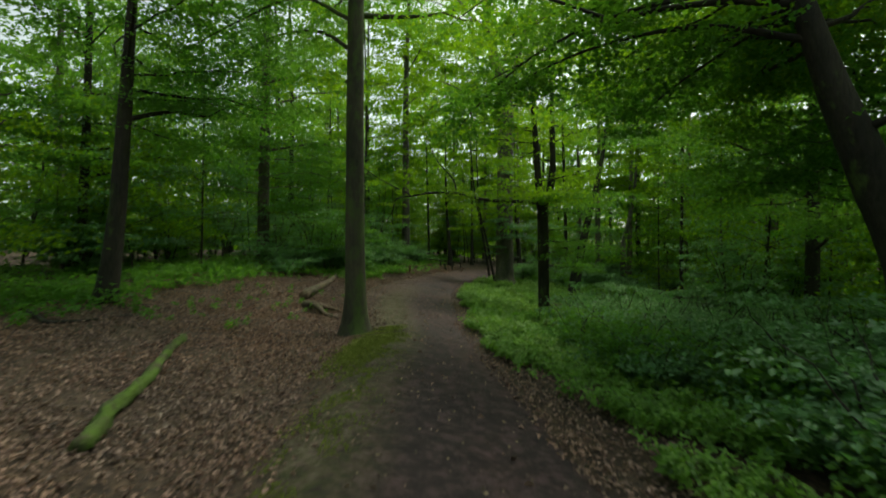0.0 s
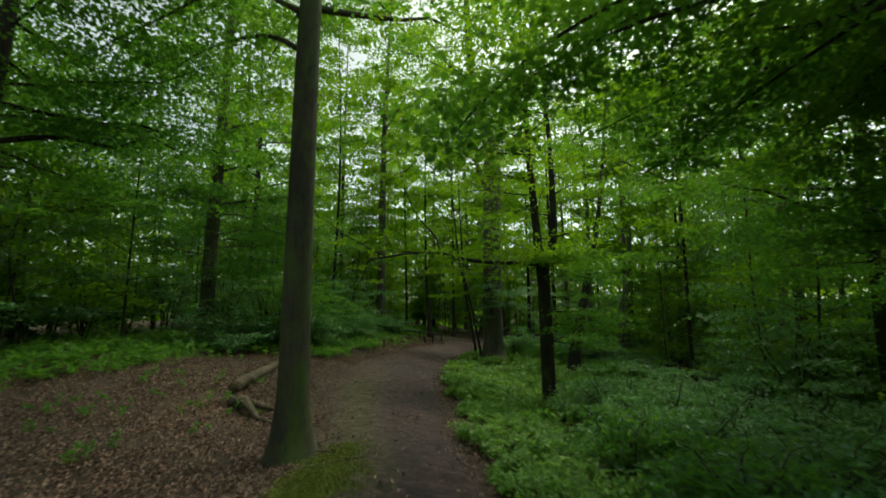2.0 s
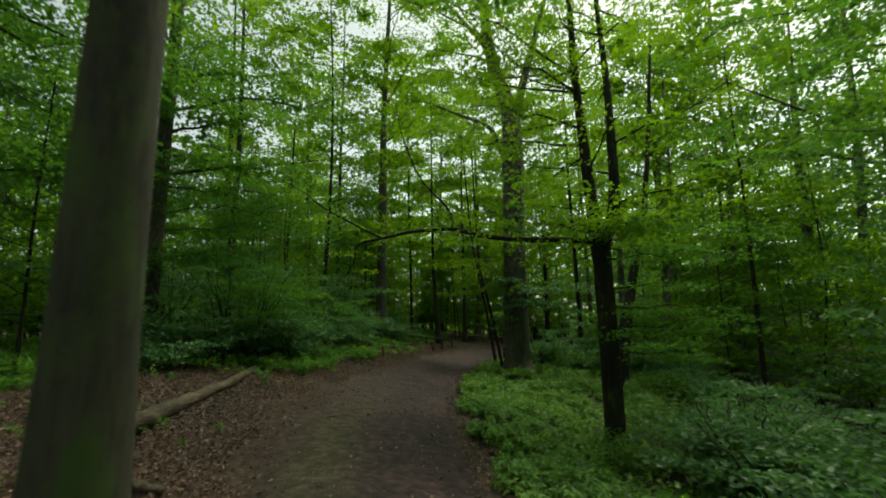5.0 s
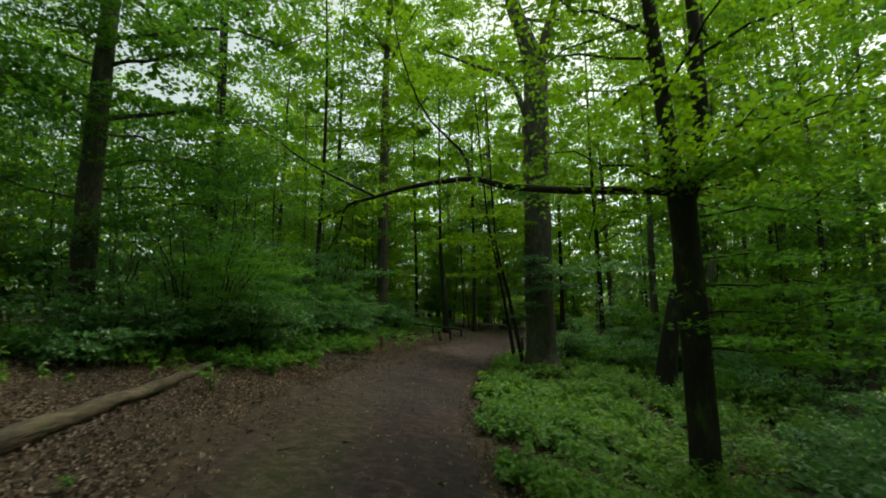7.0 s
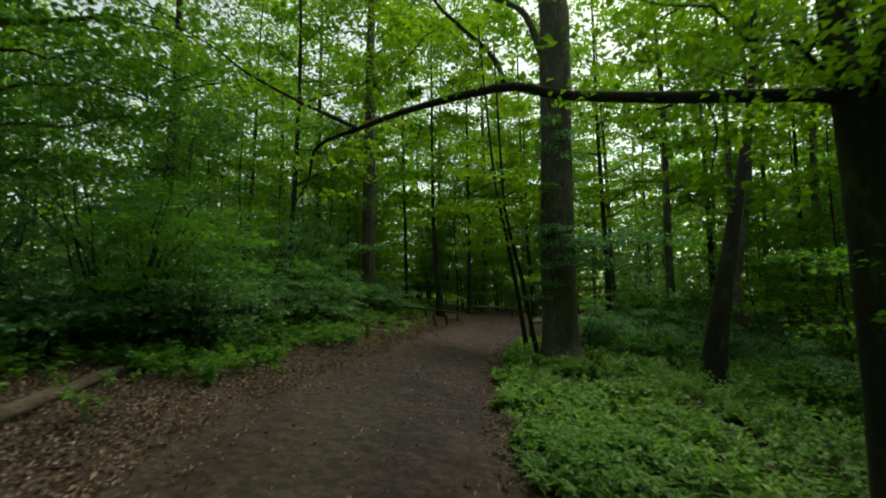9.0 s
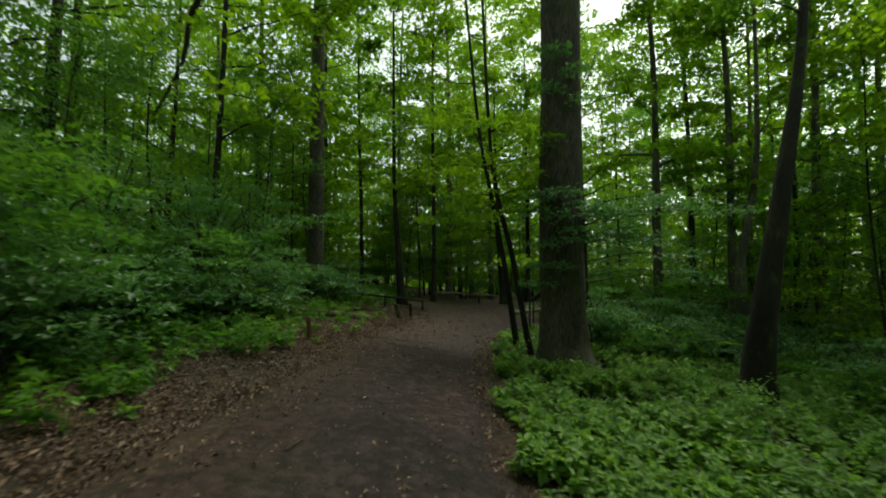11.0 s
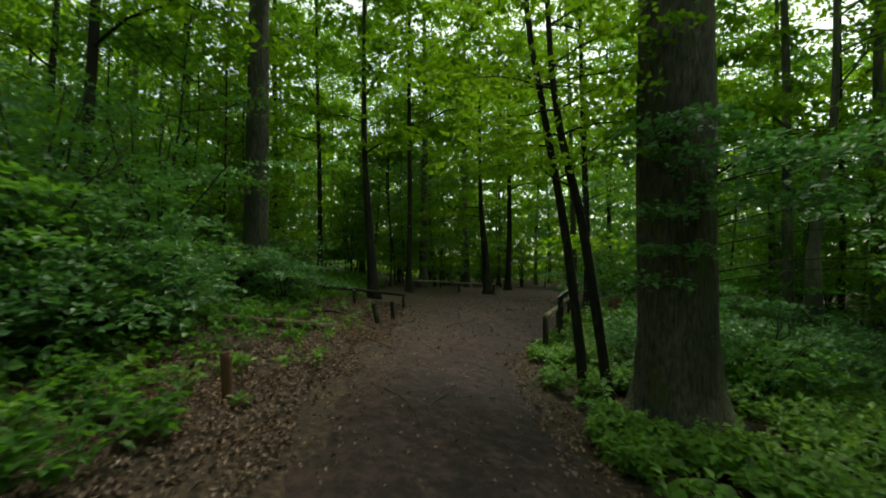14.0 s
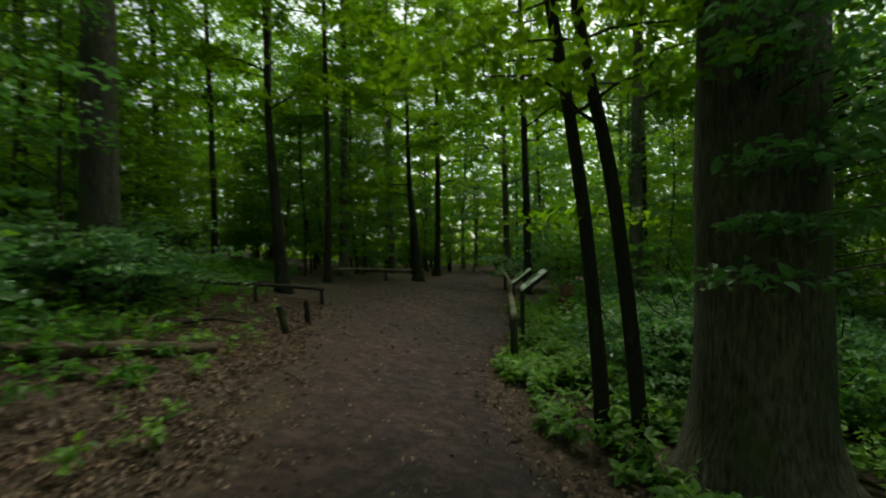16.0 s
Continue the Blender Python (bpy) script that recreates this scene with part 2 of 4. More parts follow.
# ---- terrain: it falls away to the right of the path ----
AXIS_Y = [0, 2.07, 3.9, 5.15, 8.55, 10.45, 12.34, 16.08, 18.02, 20.98]
AXIS_X = [0.0, -0.24, -0.58, -0.62, -0.85, -1.12, -1.5, -2.07, -2.37, -2.29]
RISE_Y, RISE_Z = [0, 5, 10, 15, 20, 25, 30, 35, 40], [0, -0.03, -0.07, -0.04, 0.08, 0.23, 0.38, 0.52, 0.66]
EDGE_Y = [-8, 0, 2.5, 5, 7.5, 10, 12.5, 14, 16.6, 19.5, 21, 23, 25.6, 28, 30, 32.5, 36, 40, 46, 60]
EDGE_L = [-1.3, -1.5, -1.5, -1.75, -1.8, -2.5, -3.3, -3.6, -3.7, -3.4, -3.1, -2.8, -2.35, -2.0, -1.5, -1.1, -0.5, 2.0, 5.6, 14]
EDGE_R = [1.7, 1.45, 1.15, 0.6, 0.05, -0.4, -0.5, -0.7, -1.0, -0.9, -0.85, -0.6, -0.2, 1.1, 2.5, 3.4, 5.1, 6.4, 9.5, 18]


def terrain(x, y):
    x, y = np.asarray(x, float), np.asarray(y, float)
    d = x - np.interp(y, AXIS_Y, AXIS_X)
    dip = 0.36 * np.clip((d - 1.6) / 2.0, 0, 1) * np.interp(y, [5, 9, 17, 21], [0, 1, 1, 0]) + 0.12 * np.clip(d - 4.2, 0, 6) * np.interp(y, [12, 18, 30, 36], [0, 1, 1, 0])
    dip = dip + 0.3 * np.clip((-d - 0.6) / 1.1, 0, 1) * np.interp(y, [10, 13.5], [1, 0])
    return np.interp(y, RISE_Y, RISE_Z) - 0.882 * np.tanh(d / 6) - dip


def relief(x, y):
    return 0.035 * noise.noise((x * 0.5, y * 0.5, 0)) + 0.018 * noise.noise((x * 2.1, y * 2.1, 5))


def gz(x, y):
    return float(terrain(x, y)) + relief(x, y)


def spread(near_lo, near_hi, step, far):
    mid = np.arange(near_lo, near_hi, step)
    out = [near_lo - 0.3 * 1.28**k for k in range(1, 40) if 0.3 * 1.28**k < far][::-1]
    return np.r_[out, mid, [near_hi + 0.3 * 1.28**k for k in range(1, 40) if 0.3 * 1.28**k < far]]


def height_grid(xs, ys, f):
    x, y = np.meshgrid(xs, ys)
    z = np.array([f(p, q) for p, q in zip(x.ravel(), y.ravel())])
    w = len(xs)
    i, j = np.meshgrid(np.arange(len(ys) - 1), np.arange(w - 1), indexing="ij")
    k = (i * w + j).ravel()
    return np.stack([x.ravel(), y.ravel(), z], 1), np.stack([k, k + 1, k + w + 1, k + w], 1)


v, f = height_grid(spread(-9, 6, 0.22, 420), spread(-4, 44, 0.25, 420), gz)
ground = tagged(new("ground", mesh_of("ground", v, f, SOIL, True)), "brown forest soil under dead leaves", "ground", kind="structure")


def edge_l(y):
    return float(np.interp(y, EDGE_Y, EDGE_L)) + 0.22 * noise.noise((0.9 * y, 3.0, 0)) + 0.1 * noise.noise((3.1 * y, 8.0, 0))


def edge_r(y):
    return float(np.interp(y, EDGE_Y, EDGE_R)) + 0.1 * noise.noise((1.1 * y, 13.0, 0)) + 0.05 * noise.noise((3.7 * y, 18.0, 0))


def ribbon(name, y0, y1, left, right, lift, mat, cols=26, step=0.12, wave=0.012, power=5, fine=0.003):
    """A strip of ground whose rims dip into the soil."""
    ys, us = np.arange(y0, y1, step), np.linspace(0, 1, cols)
    verts = []
    for y in ys:
        a, b = left(y) - 0.12, right(y) + 0.12
        for u in us:
            x = a + (b - a) * u
            rim = abs(2 * u - 1) ** power
            z = gz(x, y) + lift * (1 - 2.4 * rim) + wave * noise.noise((x * 1.6, y * 1.6, 9)) + fine * noise.noise((x * 4.5, y * 4.5, 2))
            verts.append((x, y, z))
    k = (np.arange(len(ys) - 1)[:, None] * cols + np.arange(cols - 1)).ravel()
    return new(name, mesh_of(name, verts, np.stack([k, k + 1, k + cols + 1, k + cols], 1), mat, True))


path = tagged(ribbon("path", -8, 50, edge_l, edge_r, 0.03, DIRT, 40, 0.1), "dark trodden earth footpath with grit and moss", "path", kind="structure")


def smooth_band(d, half):
    return np.clip(1.3 - np.abs(d) / half, 0, 1)


co = np.array([q.co[:] for q in path.data.vertices])
el, er = np.interp(co[:, 1], EDGE_Y, EDGE_L), np.interp(co[:, 1], EDGE_Y, EDGE_R)
u = (co[:, 0] - el) / (er - el)
rim = np.clip(1 - u / 0.42, 0, 1) ** 0.7 * 0.95 + np.clip((u - 0.9) / 0.1, 0, 1) * 0.8
band = np.interp(co[:, 1], [0, 3, 5, 8, 10, 13, 15, 18], [-1.15, -1.2, -1.4, -1.5, -2.0, -2.55, -2.7, -2.7])
moss = smooth_band(co[:, 0] - band, 0.5) * np.interp(co[:, 1], [0, 2, 13, 16, 19], [1, 1, 0.85, 0.4, 0])
for key, values in (("rim", rim), ("moss", moss)):
    path.data.attributes.new(key, "FLOAT", "POINT").data.foreach_set("value", values.astype(np.float32))

# ---- trees ----


def trunk_points(base, top, bend, rng, n=14):
    t = np.linspace(0, 1, n)[:, None]
    p = np.asarray(base) * (1 - t) + np.asarray(top) * t
    w = bend * np.sin(np.pi * t) * rng.normal(0, 1, (1, 3)) + 0.3 * bend * np.sin(3 * np.pi * t) * rng.normal(0, 1, (1, 3))
    w[:, 2] = 0
    return p + w


def trunk_radii(pts, r, r_top, flare):
    t = np.linspace(0, 1, len(pts))
    h = pts[:, 2] - pts[0, 2]
    return r * (1 - t) + r_top * t + flare * r * np.exp(-h / 0.28)


def limb(start, az, length, rise, rng, r, n=7):
    t = np.linspace(0, 1, n)
    d = np.array([math.cos(az), math.sin(az), 0])
    p = np.asarray(start)[None] + d[None] * (length * t)[:, None]
    p[:, 2] += length * (rise * t - 0.35 * rise * t * t)
    p[1:] += rng.normal(0, 0.045 * length, (n - 1, 3)) * t[1:, None]
    return p, r * (1 - 0.88 * t)


def tree(x, y, height, r, label, bark, leaf, seed, top=None, via=None, bend=0.12, crown=(4.0, 3.0), limbs=16,
         per=4, leaves=45, size=0.13, flare=0.6, spray=0.75, name="tree", category="tree", group="", limb_parts=0, six=False, aim=None, girth=None):
    """A tree: tapered trunk with root flare, limbs that rise from it, and fans of leaves along them."""
    rng = np.random.default_rng(seed)
    z = gz(x, y)
    ob = thing(name, (x, y, z), label, category, group)
    if via is not None:
        pts = spline([(x, y, z - 0.15)] + [(p[0], p[1], p[2]) for p in via], 18)
    else:
        tp = (x + rng.normal(0, 0.3), y + rng.normal(0, 0.3), z + height) if top is None else top
        pts = trunk_points((x, y, z - 0.15), tp, bend, rng)
        lo = np.array([z - 0.1, z + 0.05, z + 0.2, z + 0.4, z + 0.7])
        pts = np.concatenate([pts[:1], [pts[0] + (pts[1] - pts[0]) * (q - pts[0, 2]) / (pts[1, 2] - pts[0, 2]) for q in lo], pts[1:]])
    sides = (20 if r > 0.15 else 9) if not group else 9
    radii = trunk_radii(pts, r, max(0.12 * r, 0.012), flare)
    if girth is not None:
        up = pts[:, 2] - z
        radii = np.interp(up, [g[0] for g in girth], [g[1] for g in girth]) + flare * r * np.exp(-np.maximum(up, -0.15) / 0.28)
    v, f = tube(pts, radii, sides, 0.03, rng, True, 0.02 if r > 0.15 else 0)
    part("trunk", mesh_of("trunk", v, f, bark, True), ob)
    pieces, at = [], []
    h = pts[:, 2] - z
    total = h[-1]
    for i in range(limbs):
        q = crown[0] + (total - crown[0]) * ((i + rng.uniform(0, 0.9)) / limbs)
        s = [np.interp(q, h, pts[:, k]) for k in range(3)]
        rad = np.interp(q, h, trunk_radii(pts, r, 0.12 * r, 0)) * rng.uniform(0.25, 0.45)
        frac = (q - crown[0]) / max(total - crown[0], 0.1)
        length = crown[1] * (0.75 + 0.5 * math.sin(math.pi * min(1, 0.25 + frac * 0.85))) * rng.uniform(0.55, 1.15)
        az = rng.uniform(0, 2 * np.pi) if aim is None else aim + rng.normal(0, 0.8)
        p, rr = limb(s, az, length, rng.uniform(0.05, 0.45) + 0.5 * frac, rng, max(rad, 0.012))
        if i < limb_parts:
            lv, lf = tube(p, rr, 7)
            part("limb", mesh_of("limb", lv, lf, bark, True), ob)
        else:
            pieces.append(tube(p[:: 1 if not group else 2], rr[:: 1 if not group else 2], 5 if not group else 4, cap=False))
        for j in range(per):
            t = rng.uniform(0.3, 1.05)
            c = np.array([np.interp(t, np.linspace(0, 1, len(p)), p[:, k]) for k in range(3)])
            c[:2] += rng.normal(0, 0.16 * length, 2)
            at.append(spray_points(c, spray * rng.uniform(0.6, 1.3), leaves, rng))
    if pieces:
        v, f = joined(pieces)
        part("branchwork", mesh_of("branchwork", v, f, bark, True), ob)
    if at:
        v, f = leaf_arrays(np.concatenate(at), size * (1.0 if size < 0.11 else 1.3), rng, 0.9 if group else 0.55, 0.72, six=six)
        part("crown", mesh_of("crown", v, f, leaf), ob)
    return ob


def overhang(ob, low, high, count, headings, lengths, rise, bark, leaf, seed, size=0.085, sprays=4, leaves=42, label="dark green leaves on long side limbs"):
    """Side limbs between two points of a trunk, each with flat layers of leaves along it."""
    rng = np.random.default_rng(seed)
    at = []
    for i in range(count):
        s0 = np.asarray(low) + (np.asarray(high) - np.asarray(low)) * (i + rng.uniform(0, 1)) / count
        w, rr = limb(s0, radians(rng.uniform(*headings)), rng.uniform(*lengths), rng.uniform(*rise), rng, 0.028, 10)
        v, f = tube(w, rr, 6)
        part("limb", mesh_of("limb", v, f, bark, True), ob)
        for c in np.repeat(w[2:], sprays, 0):
            at.append(spray_points(c + np.r_[rng.normal(0, 0.42, 2), rng.normal(-0.05, 0.1)], rng.uniform(0.35, 0.65), leaves, rng))
    v, f = leaf_arrays(np.concatenate(at), size, rng, 0.5, 0.68)
    part("hanging_leaves", mesh_of("hanging_leaves", v, f, leaf), ob, label)


def shrub(x, y, height, spread_r, label, leaf, seed, stems=5, fans=26, leaves=60, size=0.085, low=0.25, bark=None, category="shrub", name="shrub", group=""):
    """Several thin stems from one foot with layered fans of leaves."""
    rng = np.random.default_rng(seed)
    z = gz(x, y)
    ob = thing(name, (x, y, z), label, category, group)
    at = []
    for i in range(stems):
        a = rng.uniform(0, 2 * np.pi)
        q = spread_r * rng.uniform(0.2, 0.9)
        tip = (x + q * math.cos(a), y + q * math.sin(a), z + height * rng.uniform(0.65, 1.0))
        p = spline([(x + 0.05 * math.cos(a), y + 0.05 * math.sin(a), z - 0.08), (x + 0.3 * q * math.cos(a), y + 0.3 * q * math.sin(a), z + 0.45 * height), tip], 8)
        p[1:-1] += rng.normal(0, 0.04, (6, 3))
        v, f = tube(p, np.linspace(0.022, 0.005, 8) * (0.6 + 0.25 * height), 6)
        part("stem", mesh_of("stem", v, f, bark or BARK_DARK, True), ob)
        for j in range(max(1, fans // stems)):
            t = rng.uniform(low, 1.0)
            c = np.array([np.interp(t, np.linspace(0, 1, 8), p[:, k]) for k in range(3)])
            c[:2] += rng.normal(0, 0.33 * spread_r, 2)
            at.append(spray_points(c, rng.uniform(0.25, 0.6) * (0.5 + 0.35 * spread_r), leaves, rng))
    v, f = leaf_arrays(np.concatenate(at), size, rng, 0.36, 0.7)
    part("foliage", mesh_of("foliage", v, f, leaf), ob)
    return ob


# the named trees along the walk
beech = tree(-2.4, 8.6, 22, 0.26, "smooth grey-green beech trunk beside the path", BARK_BEECH, LEAF, 1, top=(-2.5, 8.7, 22), bend=0.05, crown=(4.6, 3.4), limbs=20, per=7, leaves=100, size=0.09, flare=0.75)
edge_tree = tree(-7.8, 9.0, 18, 0.2, "dark leaning trunk at the edge of the leaf litter", BARK_DARK, LEAF_DARK, 2, via=[(-7.55, 9, 1.98), (-7.37, 9, 4.3), (-7.2, 9, 6.6), (-6.9, 9.2, 12), (-6.8, 9.3, 18)], crown=(3.4, 4.3), limbs=30, per=7, leaves=110, size=0.09)
shade_oak = tree(-8.9, 18.2, 21, 0.32, "tall dark oak trunk among green shrubs", BARK_OAK, LEAF_DARK, 3, crown=(3.6, 3.9), limbs=26, per=7, leaves=75, size=0.12, bend=0.08)
tree(-15.2, 33.0, 22, 0.34, "dark straight trunk in the wood", BARK_DARK, LEAF_FAR, 4, crown=(7, 3.6), limbs=16, per=6, leaves=50, size=0.17)
overhang(edge_tree, (-7.4, 9.0, 4.0), (-7.1, 9.1, 8.5), 11, (-60, 110), (2.4, 5.0), (-0.05, 0.2), BARK_DARK, LEAF_DARK, 58)
overhang(shade_oak, (-8.9, 18.2, 3.0), (-8.9, 18.2, 9.5), 14, (-150, 20), (2.4, 5.2), (-0.08, 0.15), BARK_OAK, LEAF_DARK, 59)
oak = tree(1.0, 23.5, 23, 0.41, "large forked oak with furrowed grey bark and mossy foot", BARK_OAK, LEAF, 5, via=[(1.0, 23.5, 0.15), (1.0, 23.5, 0.6), (1.0, 23.5, 1.3), (1.0, 23.5, 3), (1.04, 23.5, 6.3), (1.06, 23.5, 9.0), (0.78, 23.5, 10.3), (0.25, 23.5, 12.2), (0.0, 23.6, 16), (-0.2, 23.7, 21)], crown=(10.9, 5.2), limbs=24, per=8, leaves=85, size=0.1, flare=0.55, limb_parts=6, girth=[(0, 0.44), (2, 0.42), (6, 0.39), (9.5, 0.37), (10.6, 0.27), (13, 0.2), (21, 0.05)])
rng = np.random.default_rng(54)
at = []
for pts, r in (([(-2.45, 8.6, 5.2), (-3.4, 9.4, 6.0), (-4.8, 10.2, 6.3), (-6.2, 10.8, 6.0)], 0.05), ([(-2.5, 8.6, 5.8), (-3.6, 8.8, 6.4), (-5.0, 9.2, 6.2), (-6.4, 9.4, 5.7)], 0.045), ([(-2.45, 8.7, 6.4), (-3.2, 10.4, 7.2), (-4.4, 12.2, 7.6), (-5.6, 13.6, 7.3)], 0.05), ([(-2.4, 8.5, 6.2), (-3.2, 7.6, 6.7), (-4.4, 6.8, 6.6), (-5.4, 6.2, 6.1)], 0.04), ([(-2.5, 8.6, 7.0), (-4.2, 10.6, 8.2), (-6.2, 12.4, 8.8)], 0.045), ([(-2.4, 8.7, 6.8), (-2.0, 10.6, 7.6), (-1.4, 12.4, 7.8)], 0.04)):
    p = spline(pts, 14)
    v, f = tube(p, np.linspace(r, 0.006, 14), 7, 0.04, rng)
    part("limb", mesh_of("limb", v, f, BARK_BEECH, True), beech)
    for c in np.repeat(p[4:], 3, 0):
        at.append(spray_points(c + np.r_[rng.normal(0, 0.5, 2), rng.normal(0, 0.2)], rng.uniform(0.4, 0.7), 48, rng))
v, f = leaf_arrays(np.concatenate(at), 0.09, rng, 0.5, 0.68)
part("hanging_leaves", mesh_of("hanging_leaves", v, f, LEAF_DARK), beech, "dark green leaves on long side limbs")
rng = np.random.default_rng(55)
for pts, r in (([(0.95, 23.5, 7.5), (0.7, 23.5, 7.75), (0.22, 23.5, 8.9), (-0.94, 23.6, 9.5), (-2.3, 23.8, 10.2)], 0.13), ([(0.55, 23.5, 11.5), (-0.1, 23.5, 12.6), (-0.9, 23.5, 13.6), (-2.4, 23.6, 15.5)], 0.13), ([(1.1, 23.5, 8.6), (1.34, 23.5, 9.9), (1.9, 23.5, 12.0), (2.6, 23.6, 14.6), (3.2, 23.8, 18)], 0.23)):
    v, f = tube(spline(pts, 16), np.linspace(r, 0.03, 16), 10, 0.04, rng)
    part("main_limb", mesh_of("main_limb", v, f, BARK_OAK, True), oak)
at = []
for cx, cy, cz in ((0.5, 22.9, 2.7), (0.8, 22.75, 3.0), (1.2, 22.7, 2.8), (1.6, 22.9, 2.6), (1.0, 22.8, 2.35), (1.9, 22.6, 2.75), (2.4, 22.4, 2.9), (2.9, 22.2, 2.75), (3.4, 22.0, 2.6), (0.6, 23.0, 5.0), (1.1, 22.8, 5.3), (0.8, 22.9, 5.7), (1.3, 23.0, 4.8), (2.2, 22.6, 2.1), (2.7, 22.4, 1.9), (1.4, 22.4, 2.65), (1.8, 22.2, 2.55), (2.1, 22.0, 2.7), (2.5, 21.8, 2.6), (1.5, 22.3, 2.25), (2.0, 22.1, 2.2), (2.6, 22.3, 1.6), (3.0, 22.4, 1.5), (0.35, 23.0, 2.95), (0.75, 22.85, 3.05), (0.9, 22.7, 2.6), (1.4, 22.6, 2.65), (0.45, 22.95, 2.1), (0.9, 22.75, 2.15), (1.4, 22.6, 2.2), (1.8, 22.5, 2.2), (0.4, 23.0, 1.72), (0.7, 22.9, 1.7), (0.4, 23.0, 1.4)):
    a_, b_ = np.array([1.0 + 0.3 * np.sign(cx - 1.0), 23.3, cz - 0.15]), np.array([cx, cy, cz])
    v, f = tube(spline([a_, (a_ + b_) / 2 + [0, 0, 0.08], b_], 6), np.linspace(0.008, 0.003, 6), 5)
    part("shoot", mesh_of("shoot", v, f, BARK_DARK, True), oak)
    at.append(spray_points(b_, rng.uniform(0.26, 0.5), 80, rng, 0.1))
v, f = leaf_arrays(np.concatenate(at), 0.09, rng, 0.4, 0.62, six=True)
n = 1800
ang, hh = rng.uniform(-1.5, 0.5, n), rng.beta(1, 2.2, n) * 1.1
rr = 0.41 * (1 + 0.75 * np.exp(-(hh + 0.15) / 0.28)) + 0.004
z0 = gz(1.0, 23.5)
q, w = leaf_arrays(np.stack([1.0 + rr * np.cos(ang), 23.5 + rr * np.sin(ang), z0 + hh], 1), 0.035, rng, 1.5, 0.6)
part("moss", mesh_of("moss", q, w, MOSS), oak, "bright green moss on the foot")
part("shoot_leaves", mesh_of("shoot_leaves", v, f, LEAF_SKYGLOSS), oak, "pale green leafy shoots low on the trunk")
tree(-4.95, 29.2, 23, 0.36, "tall straight grey-brown trunk", BARK_OAK, LEAF_FAR, 6, crown=(8, 3.4), limbs=16, per=6, leaves=50, size=0.17, bend=0.06)
tree(8.2, 28.5, 17, 0.21, "grey wavy trunk on the slope", BARK_PALE, LEAF, 7, via=[(8.15, 28.5, 1.0), (8.2, 28.5, 2.1), (8.75, 28.5, 4.6), (8.95, 28.5, 8.1), (9.0, 28.5, 17)], crown=(5.5, 3.2), limbs=14, per=6, leaves=55, size=0.14)
tree(4.2, 22.7, 16, 0.3, "thick dark leaning trunk on the slope", BARK_DARK, LEAF_DARK, 8, via=[(4.3, 22.7, 0.2), (4.6, 22.75, 1.6), (5.0, 22.8, 3.4), (5.7, 23.0, 6.5), (6.5, 23.4, 13)], crown=(7.0, 2.8), limbs=7, per=6, leaves=50, size=0.1)
leaner = tree(5.6, 6.2, 14, 0.36, "thick dark trunk leaning over the slope", BARK_DARK, LEAF_DARK, 9, via=[(5.25, 6.2, 1.2), (4.88, 6.2, 2.13), (4.48, 6.2, 3.04), (4.1, 6.2, 4.1), (3.4, 6.4, 7), (3.0, 6.8, 13)], crown=(3.2, 3.4), limbs=22, per=8, leaves=110, size=0.085)
rng = np.random.default_rng(56)
at = []
for pts, r in (([(4.0, 6.2, 4.1), (2.9, 6.6, 4.5), (1.5, 6.7, 4.3), (0.2, 6.9, 3.8)], 0.05), ([(3.9, 6.3, 4.4), (3.6, 8.0, 4.8), (3.4, 9.6, 4.3), (2.4, 10.6, 4.5)], 0.045), ([(4.1, 6.3, 4.0), (4.6, 8.5, 4.4), (4.9, 11.0, 4.2)], 0.04), ([(3.6, 6.5, 5.0), (2.2, 8.0, 5.4), (0.6, 9.6, 5.2), (-0.4, 10.5, 5.0)], 0.04), ([(3.8, 6.3, 4.6), (2.4, 5.6, 5.0), (0.9, 5.2, 4.8)], 0.035), ([(4.0, 6.3, 4.2), (3.3, 7.4, 4.6), (2.4, 8.4, 4.4), (1.5, 9.0, 4.1)], 0.035), ([(3.9, 6.3, 4.5), (3.4, 7.0, 4.3), (2.9, 8.0, 4.0), (2.7, 9.2, 3.7)], 0.03), ([(3.7, 6.4, 5.0), (4.4, 7.8, 5.4), (4.6, 9.2, 5.1)], 0.03), ([(3.6, 6.4, 5.3), (2.6, 7.4, 5.6), (1.5, 8.0, 5.2)], 0.03), ([(3.7, 6.4, 4.9), (2.0, 6.7, 4.8), (0.7, 6.9, 4.3), (-0.1, 6.9, 3.6), (-0.4, 6.9, 3.25)], 0.03)):
    p = spline(pts, 14)
    v, f = tube(p, np.linspace(r, 0.006, 14), 7, 0.04, rng)
    part("limb", mesh_of("limb", v, f, BARK_DARK, True), leaner)
    for c in np.repeat(p[4:], 3, 0):
        at.append(spray_points(c + np.r_[rng.normal(0, 0.4, 2), rng.normal(0, 0.15)], rng.uniform(0.35, 0.65), 50, rng))
v, f = leaf_arrays(np.concatenate(at), 0.085, rng, 0.5, 0.68, six=True)
part("hanging_leaves", mesh_of("hanging_leaves", v, f, LEAF_DARK), leaner, "dark green leaves hanging over the path")
overhang(leaner, (4.03, 6.2, 4.2), (3.4, 6.35, 7.2), 22, (10, 150), (2.6, 6.5), (-0.08, 0.16), BARK_DARK, LEAF, 57, sprays=3, leaves=38, label="dark green leaves hanging over the path")
tree(8.93, 30.0, 19, 0.22, "grey slim trunk on the slope", BARK_PALE, LEAF_FAR, 11, crown=(6, 3.2), limbs=14, per=6, leaves=50, size=0.16)
tree(9.75, 24.2, 14, 0.14, "slim dark trunk on the slope", BARK_DARK, LEAF, 12, crown=(4.5, 2.6), limbs=8, per=5, leaves=60, size=0.12)
